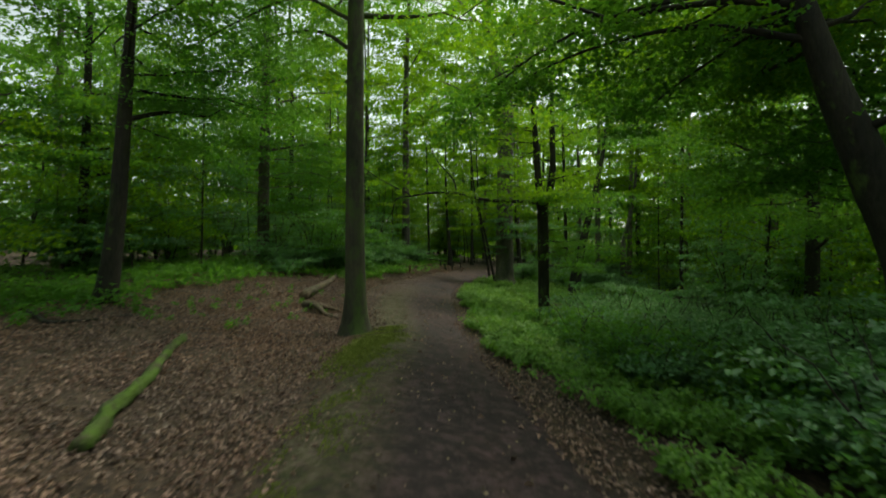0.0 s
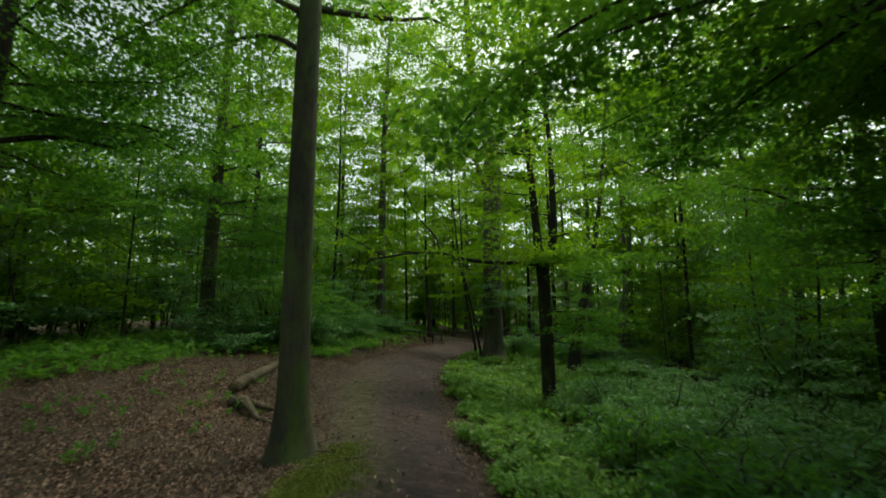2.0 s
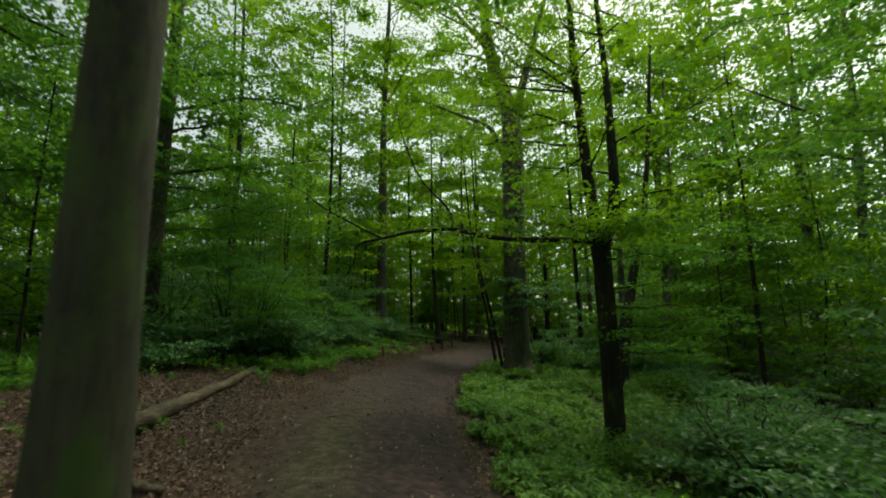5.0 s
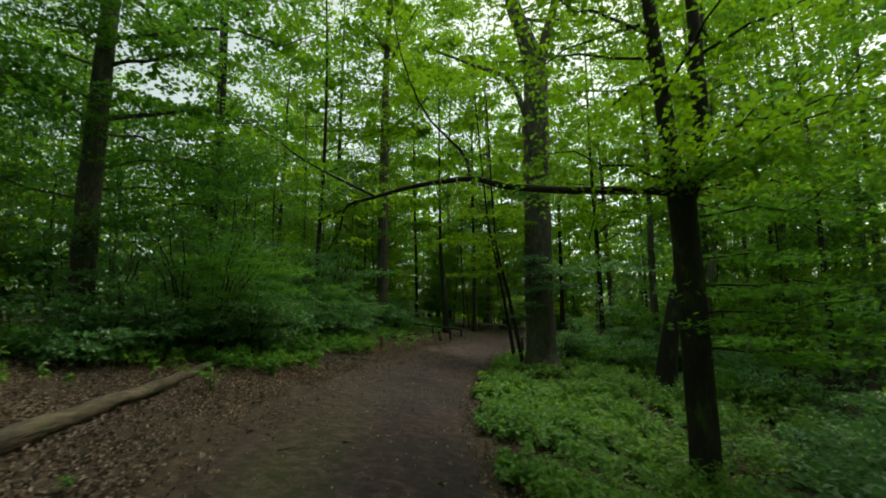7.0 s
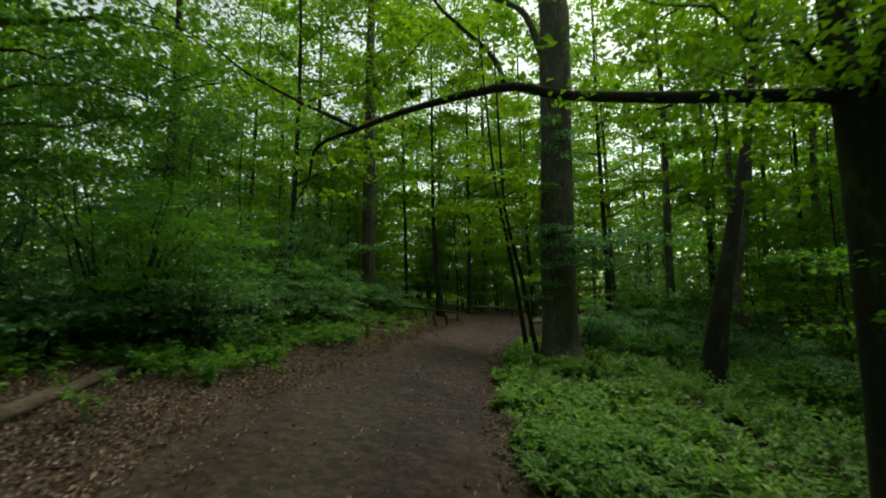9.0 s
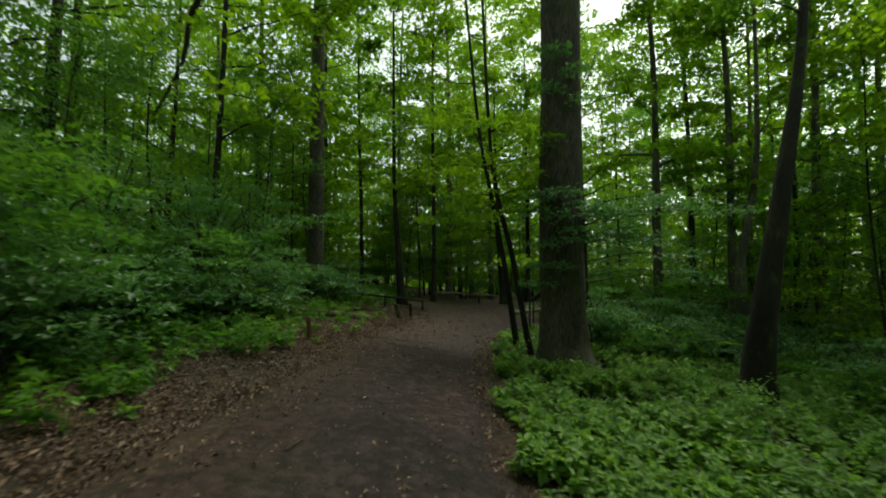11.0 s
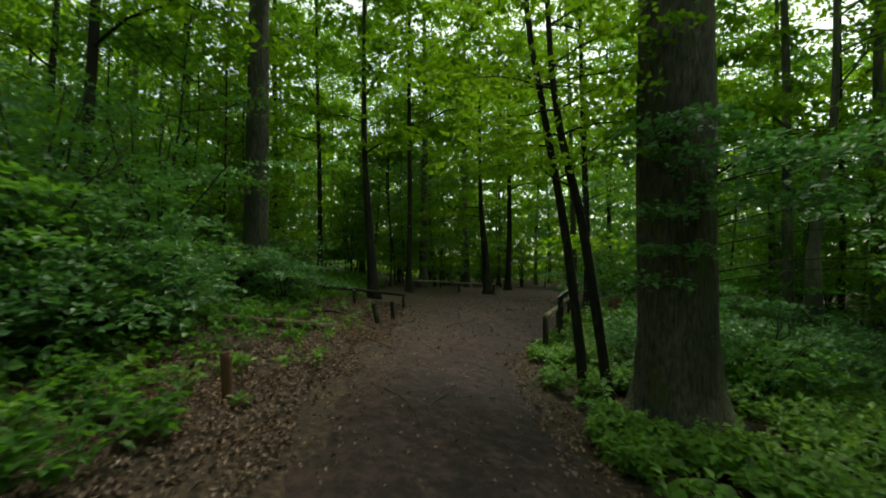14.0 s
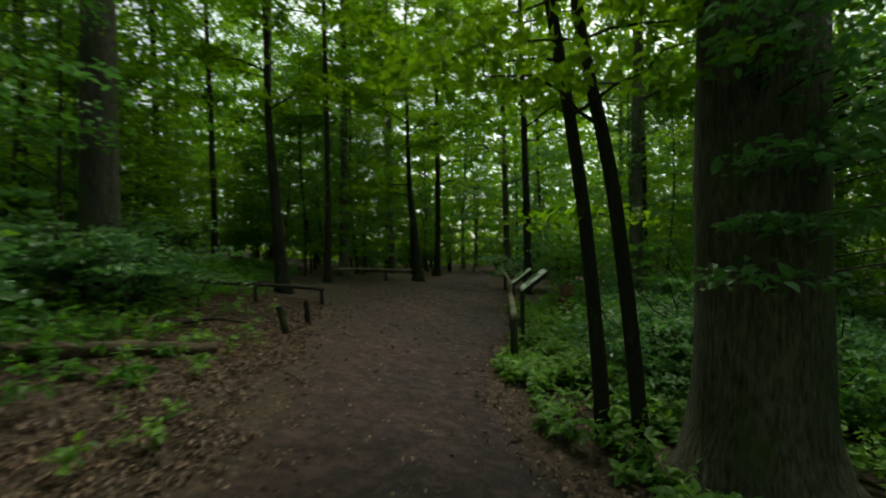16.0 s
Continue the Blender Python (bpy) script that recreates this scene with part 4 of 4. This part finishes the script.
def stuff(name, label, category, mat, verts, faces):
    return tagged(new(name, mesh_of(name, verts, faces, mat)), label, category, kind="stuff")


def herb_leaves(xy, height, rng, length=0.1, tiers=((0.5, 4), (0.78, 4), (1.0, 5)), base=None, fine=True):
    """Herbs: whorls of pointed leaves spread round a leaning stalk."""
    n = len(xy)
    z = terrain(xy[:, 0], xy[:, 1]) if base is None else base
    lean = rng.normal(0, 0.28, (n, 2)) * height[:, None]
    turn = rng.uniform(0, 2 * np.pi, n)
    size = length * rng.uniform(0.65, 1.35, n)
    local = np.array([[-0.5, 0, 0], [-0.18, 0.3, 0.08], [0.18, 0.23, 0.05], [0.55, 0, -0.18], [0.18, -0.23, 0.05], [-0.18, -0.3, 0.08], [0.05, 0, 0]])
    tris = np.array([[0, 6, 1], [6, 2, 1], [6, 3, 2], [0, 5, 6], [6, 5, 4], [6, 4, 3]])
    if not fine:
        local, tris = np.array([[-0.5, 0, 0], [0.0, 0.36, 0.06], [0.55, 0, -0.14], [0.0, -0.36, 0.06]]), np.array([[0, 2, 1], [0, 3, 2]])
    verts = []
    for up, count in tiers:
        for k in range(count):
            a = turn + 2.4 * up + 2 * np.pi * k / count + rng.normal(0, 0.25, n)
            pitch = rng.normal(0.08, 0.42, n)
            out = np.stack([np.cos(a) * np.cos(pitch), np.sin(a) * np.cos(pitch), np.sin(pitch)], 1)
            side = np.stack([-np.sin(a), np.cos(a), rng.normal(0, 0.4, n)], 1)
            nrm = np.cross(out, side)
            big = size * (1.15 - 0.35 * up) * rng.uniform(0.75, 1.2, n)
            c = np.c_[xy + lean * up, z + 0.02 + height * up * rng.uniform(0.9, 1.06, n)] + out * (0.62 * big)[:, None]
            loc = local[None] * big[:, None, None]
            verts.append(c[:, None] + loc[..., :1] * out[:, None] + loc[..., 1:2] * side[:, None] + loc[..., 2:] * nrm[:, None])
    v = np.concatenate(verts).reshape(-1, 3)
    f = tris[None] + (len(local) * np.arange(len(v) // len(local)))[:, None, None]
    return v, f.reshape(-1, 3)


def bank(x, y):
    r = np.interp(y, EDGE_Y, EDGE_R)
    d = x - r - 0.12 * math.sin(3 * y) - (0.55 if y < 6 else (0.3 if 20.5 < y < 26 else 0.1))
    if (x - 1.15) ** 2 + (y - 23.2) ** 2 < 0.55:
        return False
    return 0.0 < d < np.interp(y, [16, 20, 28, 32], [3.6, 8, 8, 5]) and rng.random() < (1.0 if d < 2.6 else 0.5) * (0.16 + 0.84 * (noise.noise((x * 0.9, y * 0.9, 3)) > -0.06))


xy = scatter(15000, (-1.5, 14, 0.5, 34), bank, rng)
hgt = np.clip(0.12 + 0.05 * (xy[:, 0] - np.interp(xy[:, 1], EDGE_Y, EDGE_R)), 0.1, 0.38) * rng.uniform(0.5, 1.5, len(xy))
hgt *= np.array([0.6 + 0.9 * max(0, 0.5 + noise.noise((a * 1.3, b * 1.3, 7))) for a, b in xy])
near = xy[:, 0] - np.interp(xy[:, 1], EDGE_Y, EDGE_R) < 1.2
v, f = joined([herb_leaves(xy[k], hgt[k], rng, np.interp(xy[k][:, 1], [14, 19], [0.073, 0.096]), fine=q) for k, q in ((near, True), (~near, False))])
stuff("undergrowth", "bright green herbs and seedlings on the bank", "undergrowth", LEAF_LOW, v, f)


def left_wood(x, y):
    e = np.interp(y, EDGE_Y, EDGE_L)
    d = e - x - np.interp(y, [0, 11, 13, 17, 20, 26, 40], [5.0, 4.6, 3.1, 2.1, 1.25, 1.3, 1.6])
    return 0 < d < 9 and rng.random() < min(1, 0.06 + 0.55 * d) * (1.0 if d < 4 else 0.4) * (noise.noise((x * 0.8, y * 0.8, 6)) > -0.22)


xy = scatter(9500, (-16, -2, 2, 40), left_wood, rng)
hgt = rng.uniform(0.1, 0.34, len(xy)) * np.array([0.6 + 0.9 * max(0, 0.5 + noise.noise((a * 1.1, b * 1.1, 17))) for a, b in xy])
v, f = herb_leaves(xy, hgt, rng, 0.1, ((0.6, 4), (1.0, 5)), fine=False)
stuff("undergrowth", "dark green herbs under the trees", "undergrowth", LEAF_DARK, v, f)


def verge(x, y):
    e = np.interp(y, EDGE_Y, EDGE_L) - x
    return 0.45 < e < 3.4 and y > np.interp(e, [0.4, 3.4], [17.5, 13.5]) and rng.random() < 0.12 + (noise.noise((x * 1.2, y * 1.2, 31)) > 0.12) * min(1, 0.4 * e)


xy = scatter(70, (-6.6, -3.6, 7.5, 12.5), lambda x, y: noise.noise((x * 1.3, y * 1.3, 21)) > 0.0, rng)
v, f = herb_leaves(xy, rng.uniform(0.05, 0.2, len(xy)), rng, 0.07)
stuff("undergrowth", "small green seedlings scattered over dead leaves", "undergrowth", LEAF_DARK, v, f)


def corner(x, y):
    e = np.interp(y, EDGE_Y, EDGE_L) - x
    return (0.8 < e < 2.6 and y < 22.5 and noise.noise((x * 1.1, y * 1.1, 41)) > -0.12) or (25 < y < 26.4 and 0.8 < e < 3.2 and rng.random() < 0.15)


xy = scatter(270, (-7, -2.5, 17.2, 26.6), corner, rng)
v, f = herb_leaves(xy, rng.uniform(0.1, 0.34, len(xy)) * np.where(xy[:, 1] > 24, 0.45, 1), rng, 0.1)
stuff("undergrowth", "green leafy herbs at the edge of the leaf litter", "undergrowth", LEAF_DARK, v, f)
xy = scatter(160, (-8, -2, 13, 33), verge, rng)
v, f = herb_leaves(xy, rng.uniform(0.06, 0.26, len(xy)), rng, 0.085)
stuff("undergrowth", "pale green seedlings scattered in dead leaves", "undergrowth", LEAF_LOW, v, f)

# dead leaves, thick beside the path and thin on it
def litter_left(x, y):
    e = np.interp(y, EDGE_Y, EDGE_L) - 0.1 + 0.3 * noise.noise((x * 0.8, y * 0.8, 1))
    d = e - x
    if noise.noise((x * 1.1, y * 1.1, 9)) + 0.4 * noise.noise((x * 4, y * 4, 2)) < -0.22 and rng.random() < 0.65:
        return False
    return (d > 0 and rng.random() < 1.2 * math.exp(-0.16 * d)) or (d > -0.5 and rng.random() < 0.12)


xy = scatter(150000, (-10, -1, 0, 32), litter_left, rng)
p = np.c_[xy, [gz(a, b) + 0.012 for a, b in xy] + rng.uniform(0, 0.025, len(xy))]
v, f = leaf_arrays(p, rng.uniform(0.024, 0.056, len(p)), rng, 0.5, 0.66, 0.2, 0.2)
stuff("leaf_litter", "dry brown fallen leaves covering the forest floor", "leaf litter", DEAD, v, f)


def litter_right(x, y):
    d = x - np.interp(y, EDGE_Y, EDGE_R)
    return -0.25 < d < 1.2 and rng.random() < math.exp(-abs(d) * 1.5) * (1 if y < 7 else 0.4)


xy = scatter(7000, (-2, 4, 0, 30), litter_right, rng)
p = np.c_[xy, [gz(a, b) + 0.02 for a, b in xy] + rng.uniform(0, 0.02, len(xy))]
v, f = leaf_arrays(p, rng.uniform(0.03, 0.065, len(p)), rng, 0.4, 0.6, 0.2, 0.2)
stuff("leaf_litter", "dry brown fallen leaves along the bank", "leaf litter", DEAD, v, f)
xy = scatter(1500, (-4, 8, 1, 40), lambda x, y: np.interp(y, EDGE_Y, EDGE_L) < x < np.interp(y, EDGE_Y, EDGE_R), rng)
p = np.c_[xy, [gz(a, b) + 0.05 for a, b in xy]]
v, f = leaf_arrays(p, rng.uniform(0.02, 0.075, len(p)), rng, 0.35, 0.6, 0.2, 0.2)
stuff("leaf_litter", "single pale dead leaves on the path", "leaf litter", DEAD, v, f)


# moss round the beech's foot
xy = scatter(9000, (-2.5, -1.2, 5.2, 8.9), lambda x, y: rng.random() < 1.5 * math.exp(-((x + 1.78) ** 2) / 0.05 - ((y - 7.3) ** 2) / 1.3), rng)
p = np.c_[xy, [gz(a, b) + 0.045 for a, b in xy]]
v, f = leaf_arrays(p, 0.032, rng, 0.55, 0.7)
stuff("moss", "yellow-green moss round the foot of a beech", "moss", MOSS, v, f)
xy = scatter(3200, (-2.2, -0.8, 0.8, 8), lambda x, y: rng.random() < math.exp(-((x - np.interp(y, [0, 3, 5, 8], [-1.15, -1.2, -1.4, -1.5])) ** 2) / 0.05) * (noise.noise((x * 3, y * 2, 1)) > 0), rng)
p = np.c_[xy, [gz(a, b) + 0.04 for a, b in xy]]
v, f = leaf_arrays(p, 0.03, rng, 0.7, 0.5)
stuff("moss", "thin yellow-green moss on the path's verge", "moss", MOSS, v, f)

# grit and small stones on the path
xy = scatter(900, (-4, 8, 1, 36), lambda x, y: np.interp(y, EDGE_Y, EDGE_L) < x < np.interp(y, EDGE_Y, EDGE_R), rng)
size = rng.uniform(0.006, 0.02, len(xy))
octa = np.array([[1, 0, 0], [0, 0.8, 0], [-1, 0, 0], [0, -0.8, 0], [0, 0, 0.6], [0, 0, -0.6]])
tri = np.array([[0, 1, 4], [1, 2, 4], [2, 3, 4], [3, 0, 4], [1, 0, 5], [2, 1, 5], [3, 2, 5], [0, 3, 5]])
c = np.c_[xy, [gz(a, b) + 0.038 for a, b in xy]]
jig = rng.uniform(0.7, 1.3, (len(xy), 6, 3))
v = (c[:, None] + octa[None] * jig * size[:, None, None]).reshape(-1, 3)
f = (tri[None] + (6 * np.arange(len(xy)))[:, None, None]).reshape(-1, 3)
stuff("gravel", "small grey stones trodden into the path", "gravel", CUT, v, f)


# ---- dead wood ----
def log(name, points, r0, r1, label, category, mat, seed, sides=14, rough=0.05):
    rng = np.random.default_rng(seed)
    pts = [(a, b, gz(a, b) + h) for a, b, h in points]
    ob = thing(name, pts[0], label, category)
    p = spline(pts, 22)
    p[1:-1] += rng.normal(0, 0.15 * r1, (20, 3))
    v, f = tube(p, np.linspace(r0, r1, 22), sides, rough, rng)
    part("stem", mesh_of("stem", v, f, mat, True), ob)
    return ob


log("mossy_branch", [(-2.87, 3.11, 0.04), (-3.17, 3.79, 0.06), (-3.51, 4.62, 0.05), (-4.06, 5.72, 0.05), (-4.48, 6.65, 0.03)], 0.066, 0.055, "fallen branch covered in bright green moss", "branch", BARK_MOSS, 301, rough=0.2)
log("fallen_log", [(-4.6, 11.6, 0.13), (-4.68, 12.6, 0.11), (-4.8, 13.8, 0.1), (-5.2, 15.6, 0.08), (-5.65, 17.45, 0.06)], 0.12, 0.06, "fallen barkless trunk lying in the leaves", "log", DEADWOOD, 302, rough=0.11)
log("crooked_branch", [(-9.04, 8.07, 0.1), (-7.29, 7.0, 0.06), (-6.56, 6.66, 0.03), (-6.3, 7.9, 0.02)], 0.05, 0.02, "long bent dead branch on the ground", "branch", BARK_DARK, 303, 8)
log("fallen_log", [(-4.9, 25.8, 0.1), (-4.3, 26.1, 0.1), (-3.05, 26.7, 0.07)], 0.085, 0.065, "mossy brown log lying beside the path", "log", DEADWOOD, 304, rough=0.1)
log("stick", [(-2.3, 23.6, 0.04), (-2.1, 23.2, 0.05), (-2.0, 22.6, 0.04)], 0.008, 0.005, "thin dry stick on the path", "stick", DEADWOOD, 305, 6)
log("stick", [(-1.6, 23.7, 0.04), (-1.85, 23.2, 0.05), (-1.9, 22.9, 0.04)], 0.008, 0.004, "thin dry stick on the path", "stick", DEADWOOD, 306, 6)
rng = np.random.default_rng(307)
for i in range(14):
    y = rng.uniform(6, 27)
    x = np.interp(y, EDGE_Y, EDGE_L) + rng.uniform(-1.0, 0.9)
    a, q = rng.uniform(0, np.pi), rng.uniform(0.15, 0.35)
    log("stick", [(x - q * math.cos(a), y - q * math.sin(a), 0.05), (x + rng.normal(0, 0.04), y, 0.055), (x + q * math.cos(a), y + q * math.sin(a), 0.05)], 0.009, 0.005, "thin dry stick among dead leaves", "stick", DEADWOOD, 340 + i, 6)

log("root_stump", [(-4.3, 10.9, 0.05), (-3.9, 10.6, 0.14), (-3.6, 10.3, 0.05), (-3.2, 10.1, 0.02)], 0.09, 0.03, "weathered root piece beside a log", "stump", DEADWOOD, 312, rough=0.16)
log("root_stump", [(-4.3, 11.2, 0.06), (-3.75, 10.75, 0.1), (-3.4, 10.8, 0.03)], 0.07, 0.03, "weathered root piece beside a log", "stump", DEADWOOD, 313, rough=0.16)


def stump(x, y, h, r, label, mat, seed):
    rng = np.random.default_rng(seed)
    z = gz(x, y)
    ob = thing("stump", (x, y, z), label, "stump")
    p = np.array([(x, y, z - 0.1), (x, y, z + 0.1), (x + 0.02, y, z + 0.5 * h), (x + 0.03, y, z + h)])
    v, f = tube(p, [1.3 * r, 1.1 * r, r, 0.8 * r], 14, 0.08, rng)
    v[-14:, 2] += rng.uniform(-0.12, 0.12, 14)
    part("body", mesh_of("body", v, f, mat, True), ob)


stump(5.0, 32.2, 1.0, 0.22, "broken reddish rotten tree stump among herbs", REDWOOD, 320)


log("wood_splinter", [(-3.95, 27.35, 0.02), (-3.9, 27.4, 0.12), (-3.82, 27.45, 0.24)], 0.05, 0.02, "pale torn wood splinter on the forest floor", "wood", CUT, 314, 7, rough=0.2)
log("dead_branch", [(-3.9, 27.6, 0.05), (-3.3, 28.0, 0.14), (-2.9, 28.4, 0.05)], 0.035, 0.012, "dark crooked dead branch beside a log", "branch", BARK_DARK, 315, 7)
log("dead_branch", [(-3.6, 29.0, 0.02), (-3.55, 28.9, 0.3), (-3.4, 28.9, 0.6)], 0.014, 0.006, "thin dark dead branch standing in herbs", "branch", BARK_DARK, 316, 6)


# ---- posts, low rails and the boards ----
def post(x, y, h, r, label, mat, seed, lean=(0, 0), name="wooden_post"):
    rng = np.random.default_rng(seed)
    z = gz(x, y)
    ob = thing(name, (x, y, z), label, "post")
    p = np.array([(x + lean[0] * t, y + lean[1] * t, z + h * t) for t in (-0.3, 0, 0.4, 0.8, 0.97, 1.0)])
    v, f = tube(p, [r, r, r * 0.98, r * 0.96, r * 0.92, r * 0.7], 12, 0.03, rng)
    part("shaft", mesh_of("shaft", v, f, mat, True), ob)
    return p[-1]


post(-3.64, 22.85, 0.42, 0.047, "short reddish wooden post in dead leaves", REDWOOD, 331, (-0.03, 0.0))
post(-2.3, 28.0, 0.42, 0.055, "short leaning wooden post beside the path", BARK_DARK, 332, (-0.1, 0.02))
post(-1.97, 28.9, 0.4, 0.05, "short wooden post beside the path", BARK_DARK, 333, (-0.03, 0))


def rail_fence(posts, h, r, label, mat, seed, overhang=0.15):
    """Low fence: posts and one round rail resting on them."""
    rng = np.random.default_rng(seed)
    z0 = gz(*posts[0])
    ob = thing("rail_fence", (*posts[0], z0), label, "fence")
    tops = []
    for x, y in posts:
        z = gz(x, y)
        v, f = tube([(x, y, z - 0.3), (x, y, z + 0.5 * h), (x, y, z + h)], [r, r, r * 0.95], 10, 0.03, rng)
        part("post", mesh_of("post", v, f, BARK_DARK, True), ob)
        tops.append(Vector((x, y, z + h + 0.6 * r)))
    for a, b in zip(tops[:-1], tops[1:]):
        d = (b - a).normalized() * overhang
        v, f = tube(spline([a - d * 0.3, a.lerp(b, 0.5) + Vector((0, 0, rng.normal(0, 0.01))), b + d * 0.3], 9), np.full(9, r * 0.95), 10, 0.03, rng)
        part("rail", mesh_of("rail", v, f, mat, True), ob)


rail_fence([(0.78, 27.0), (2.35, 30.2), (4.3, 34.0), (5.9, 37.8)], 0.62, 0.055, "low weathered wooden rail fence along the bank", RAILWOOD, 341)
rail_fence([(-4.0, 30.2), (-2.87, 30.6), (-1.6, 31.2)], 0.34, 0.042, "low dark wooden rail fence beside the path", BARK_DARK, 342)
rail_fence([(-0.9, 37.2), (1.58, 40.1), (4.0, 43.0)], 0.42, 0.05, "low wooden rail fence across the junction", RAILWOOD, 343)


def box(c, ax, ay, az):
    c, ax, ay, az = (np.asarray(q, float) for q in (c, ax, ay, az))
    v = [c + i * ax + j * ay + k * az for i in (-0.5, 0.5) for j in (-0.5, 0.5) for k in (-0.5, 0.5)]
    return np.array(v), [[0, 1, 3, 2], [4, 6, 7, 5], [0, 4, 5, 1], [2, 3, 7, 6], [0, 2, 6, 4], [1, 5, 7, 3]]


def info_board(x, y, away, h, label):
    """A sloping board on two steel legs; away: the way its upper rim leans."""
    z = gz(x, y)
    ob = thing("info_board", (x, y, z), label, "sign")
    a = np.array([math.cos(away), math.sin(away), 0])
    s = np.array([-a[1], a[0], 0])
    slope = a * math.cos(radians(38)) + np.array([0, 0, math.sin(radians(38))])
    up = np.cross(slope, s) * -1 if np.cross(slope, s)[2] < 0 else np.cross(slope, s)
    for side in (-0.27, 0.27):
        f0 = np.array([x, y, z]) + s * side
        v, f = tube([f0 - [0, 0, 0.3], f0 + [0, 0, h - 0.02], f0 + [0, 0, h] + slope * 0.02, f0 + [0, 0, h] + slope * 0.5], [0.025] * 4, 8)
        part("leg", mesh_of("leg", v, f, STEEL), ob)
    mid = np.array([x, y, z + h]) + slope * 0.27 + up * 0.035
    v, f = box(mid, slope * 0.56, s * 0.8, up * 0.03)
    frame_part = part("panel", mesh_of("panel", v, f, STEEL), ob)
    v, f = box(mid + up * 0.018, slope * 0.5, s * 0.74, up * 0.006)
    part("print", mesh_of("print", v, f, BOARD), frame_part, "pale printed sheet, whitened by sky sheen in its colour")
    v, f = box(mid + up * 0.023 + s * 0.15, slope * 0.3, s * 0.3, up * 0.004)
    part("picture", mesh_of("picture", v, f, PRINT), frame_part, "green printed picture")
    for k in range(5):
        v, f = box(mid + up * 0.023 - s * 0.18 + slope * (0.15 - 0.07 * k), slope * 0.025, s * 0.28, up * 0.004)
        part("text_line", mesh_of("text_line", v, f, INK), frame_part)


info_board(1.55, 28.2, radians(-25), 0.95, "black steel information board behind the rail")
info_board(2.75, 30.9, radians(-25), 0.95, "black steel information board behind the rail")


# ---- seedlings on the leaf litter ----
def seedling(x, y, h, n, seed):
    rng = np.random.default_rng(seed)
    z = gz(x, y)
    ob = thing("seedling", (x, y, z), "bright green maple seedling in dead leaves", "plant", "seedlings beside the path")
    tops = []
    for i in range(n):
        a, q = rng.uniform(0, 2 * np.pi), rng.uniform(0.02, 0.22)
        tip = np.array([x + q * math.cos(a), y + q * math.sin(a), z + h * rng.uniform(0.4, 1.0)])
        tops.append(tip)
        v, f = tube([(x, y, z - 0.02), (x + 0.4 * (tip[0] - x), y + 0.4 * (tip[1] - y), z + 0.6 * (tip[2] - z)), tip], [0.005, 0.004, 0.003], 5)
        part("stalk", mesh_of("stalk", v, f, LEAF_LOW), ob)
    tops = np.array(tops)
    v, f = herb_leaves(tops[:, :2], np.full(len(tops), 0.03), rng, 0.085, ((1.0, 5),), tops[:, 2] - 0.05)
    part("leaves", mesh_of("leaves", v, f, LEAF_LOW), ob)


rng = np.random.default_rng(41)
for i in range(16):
    y = rng.uniform(15, 29)
    x = np.interp(y, EDGE_Y, EDGE_L) - rng.uniform(0.5, 2.4)
    seedling(x, y, rng.uniform(0.12, 0.32), rng.integers(4, 10), 400 + i)
seedling(-3.75, 23.6, 0.22, 9, 450)
seedling(-3.05, 24.2, 0.2, 6, 451)
seedling(-4.3, 22.6, 0.34, 12, 452)
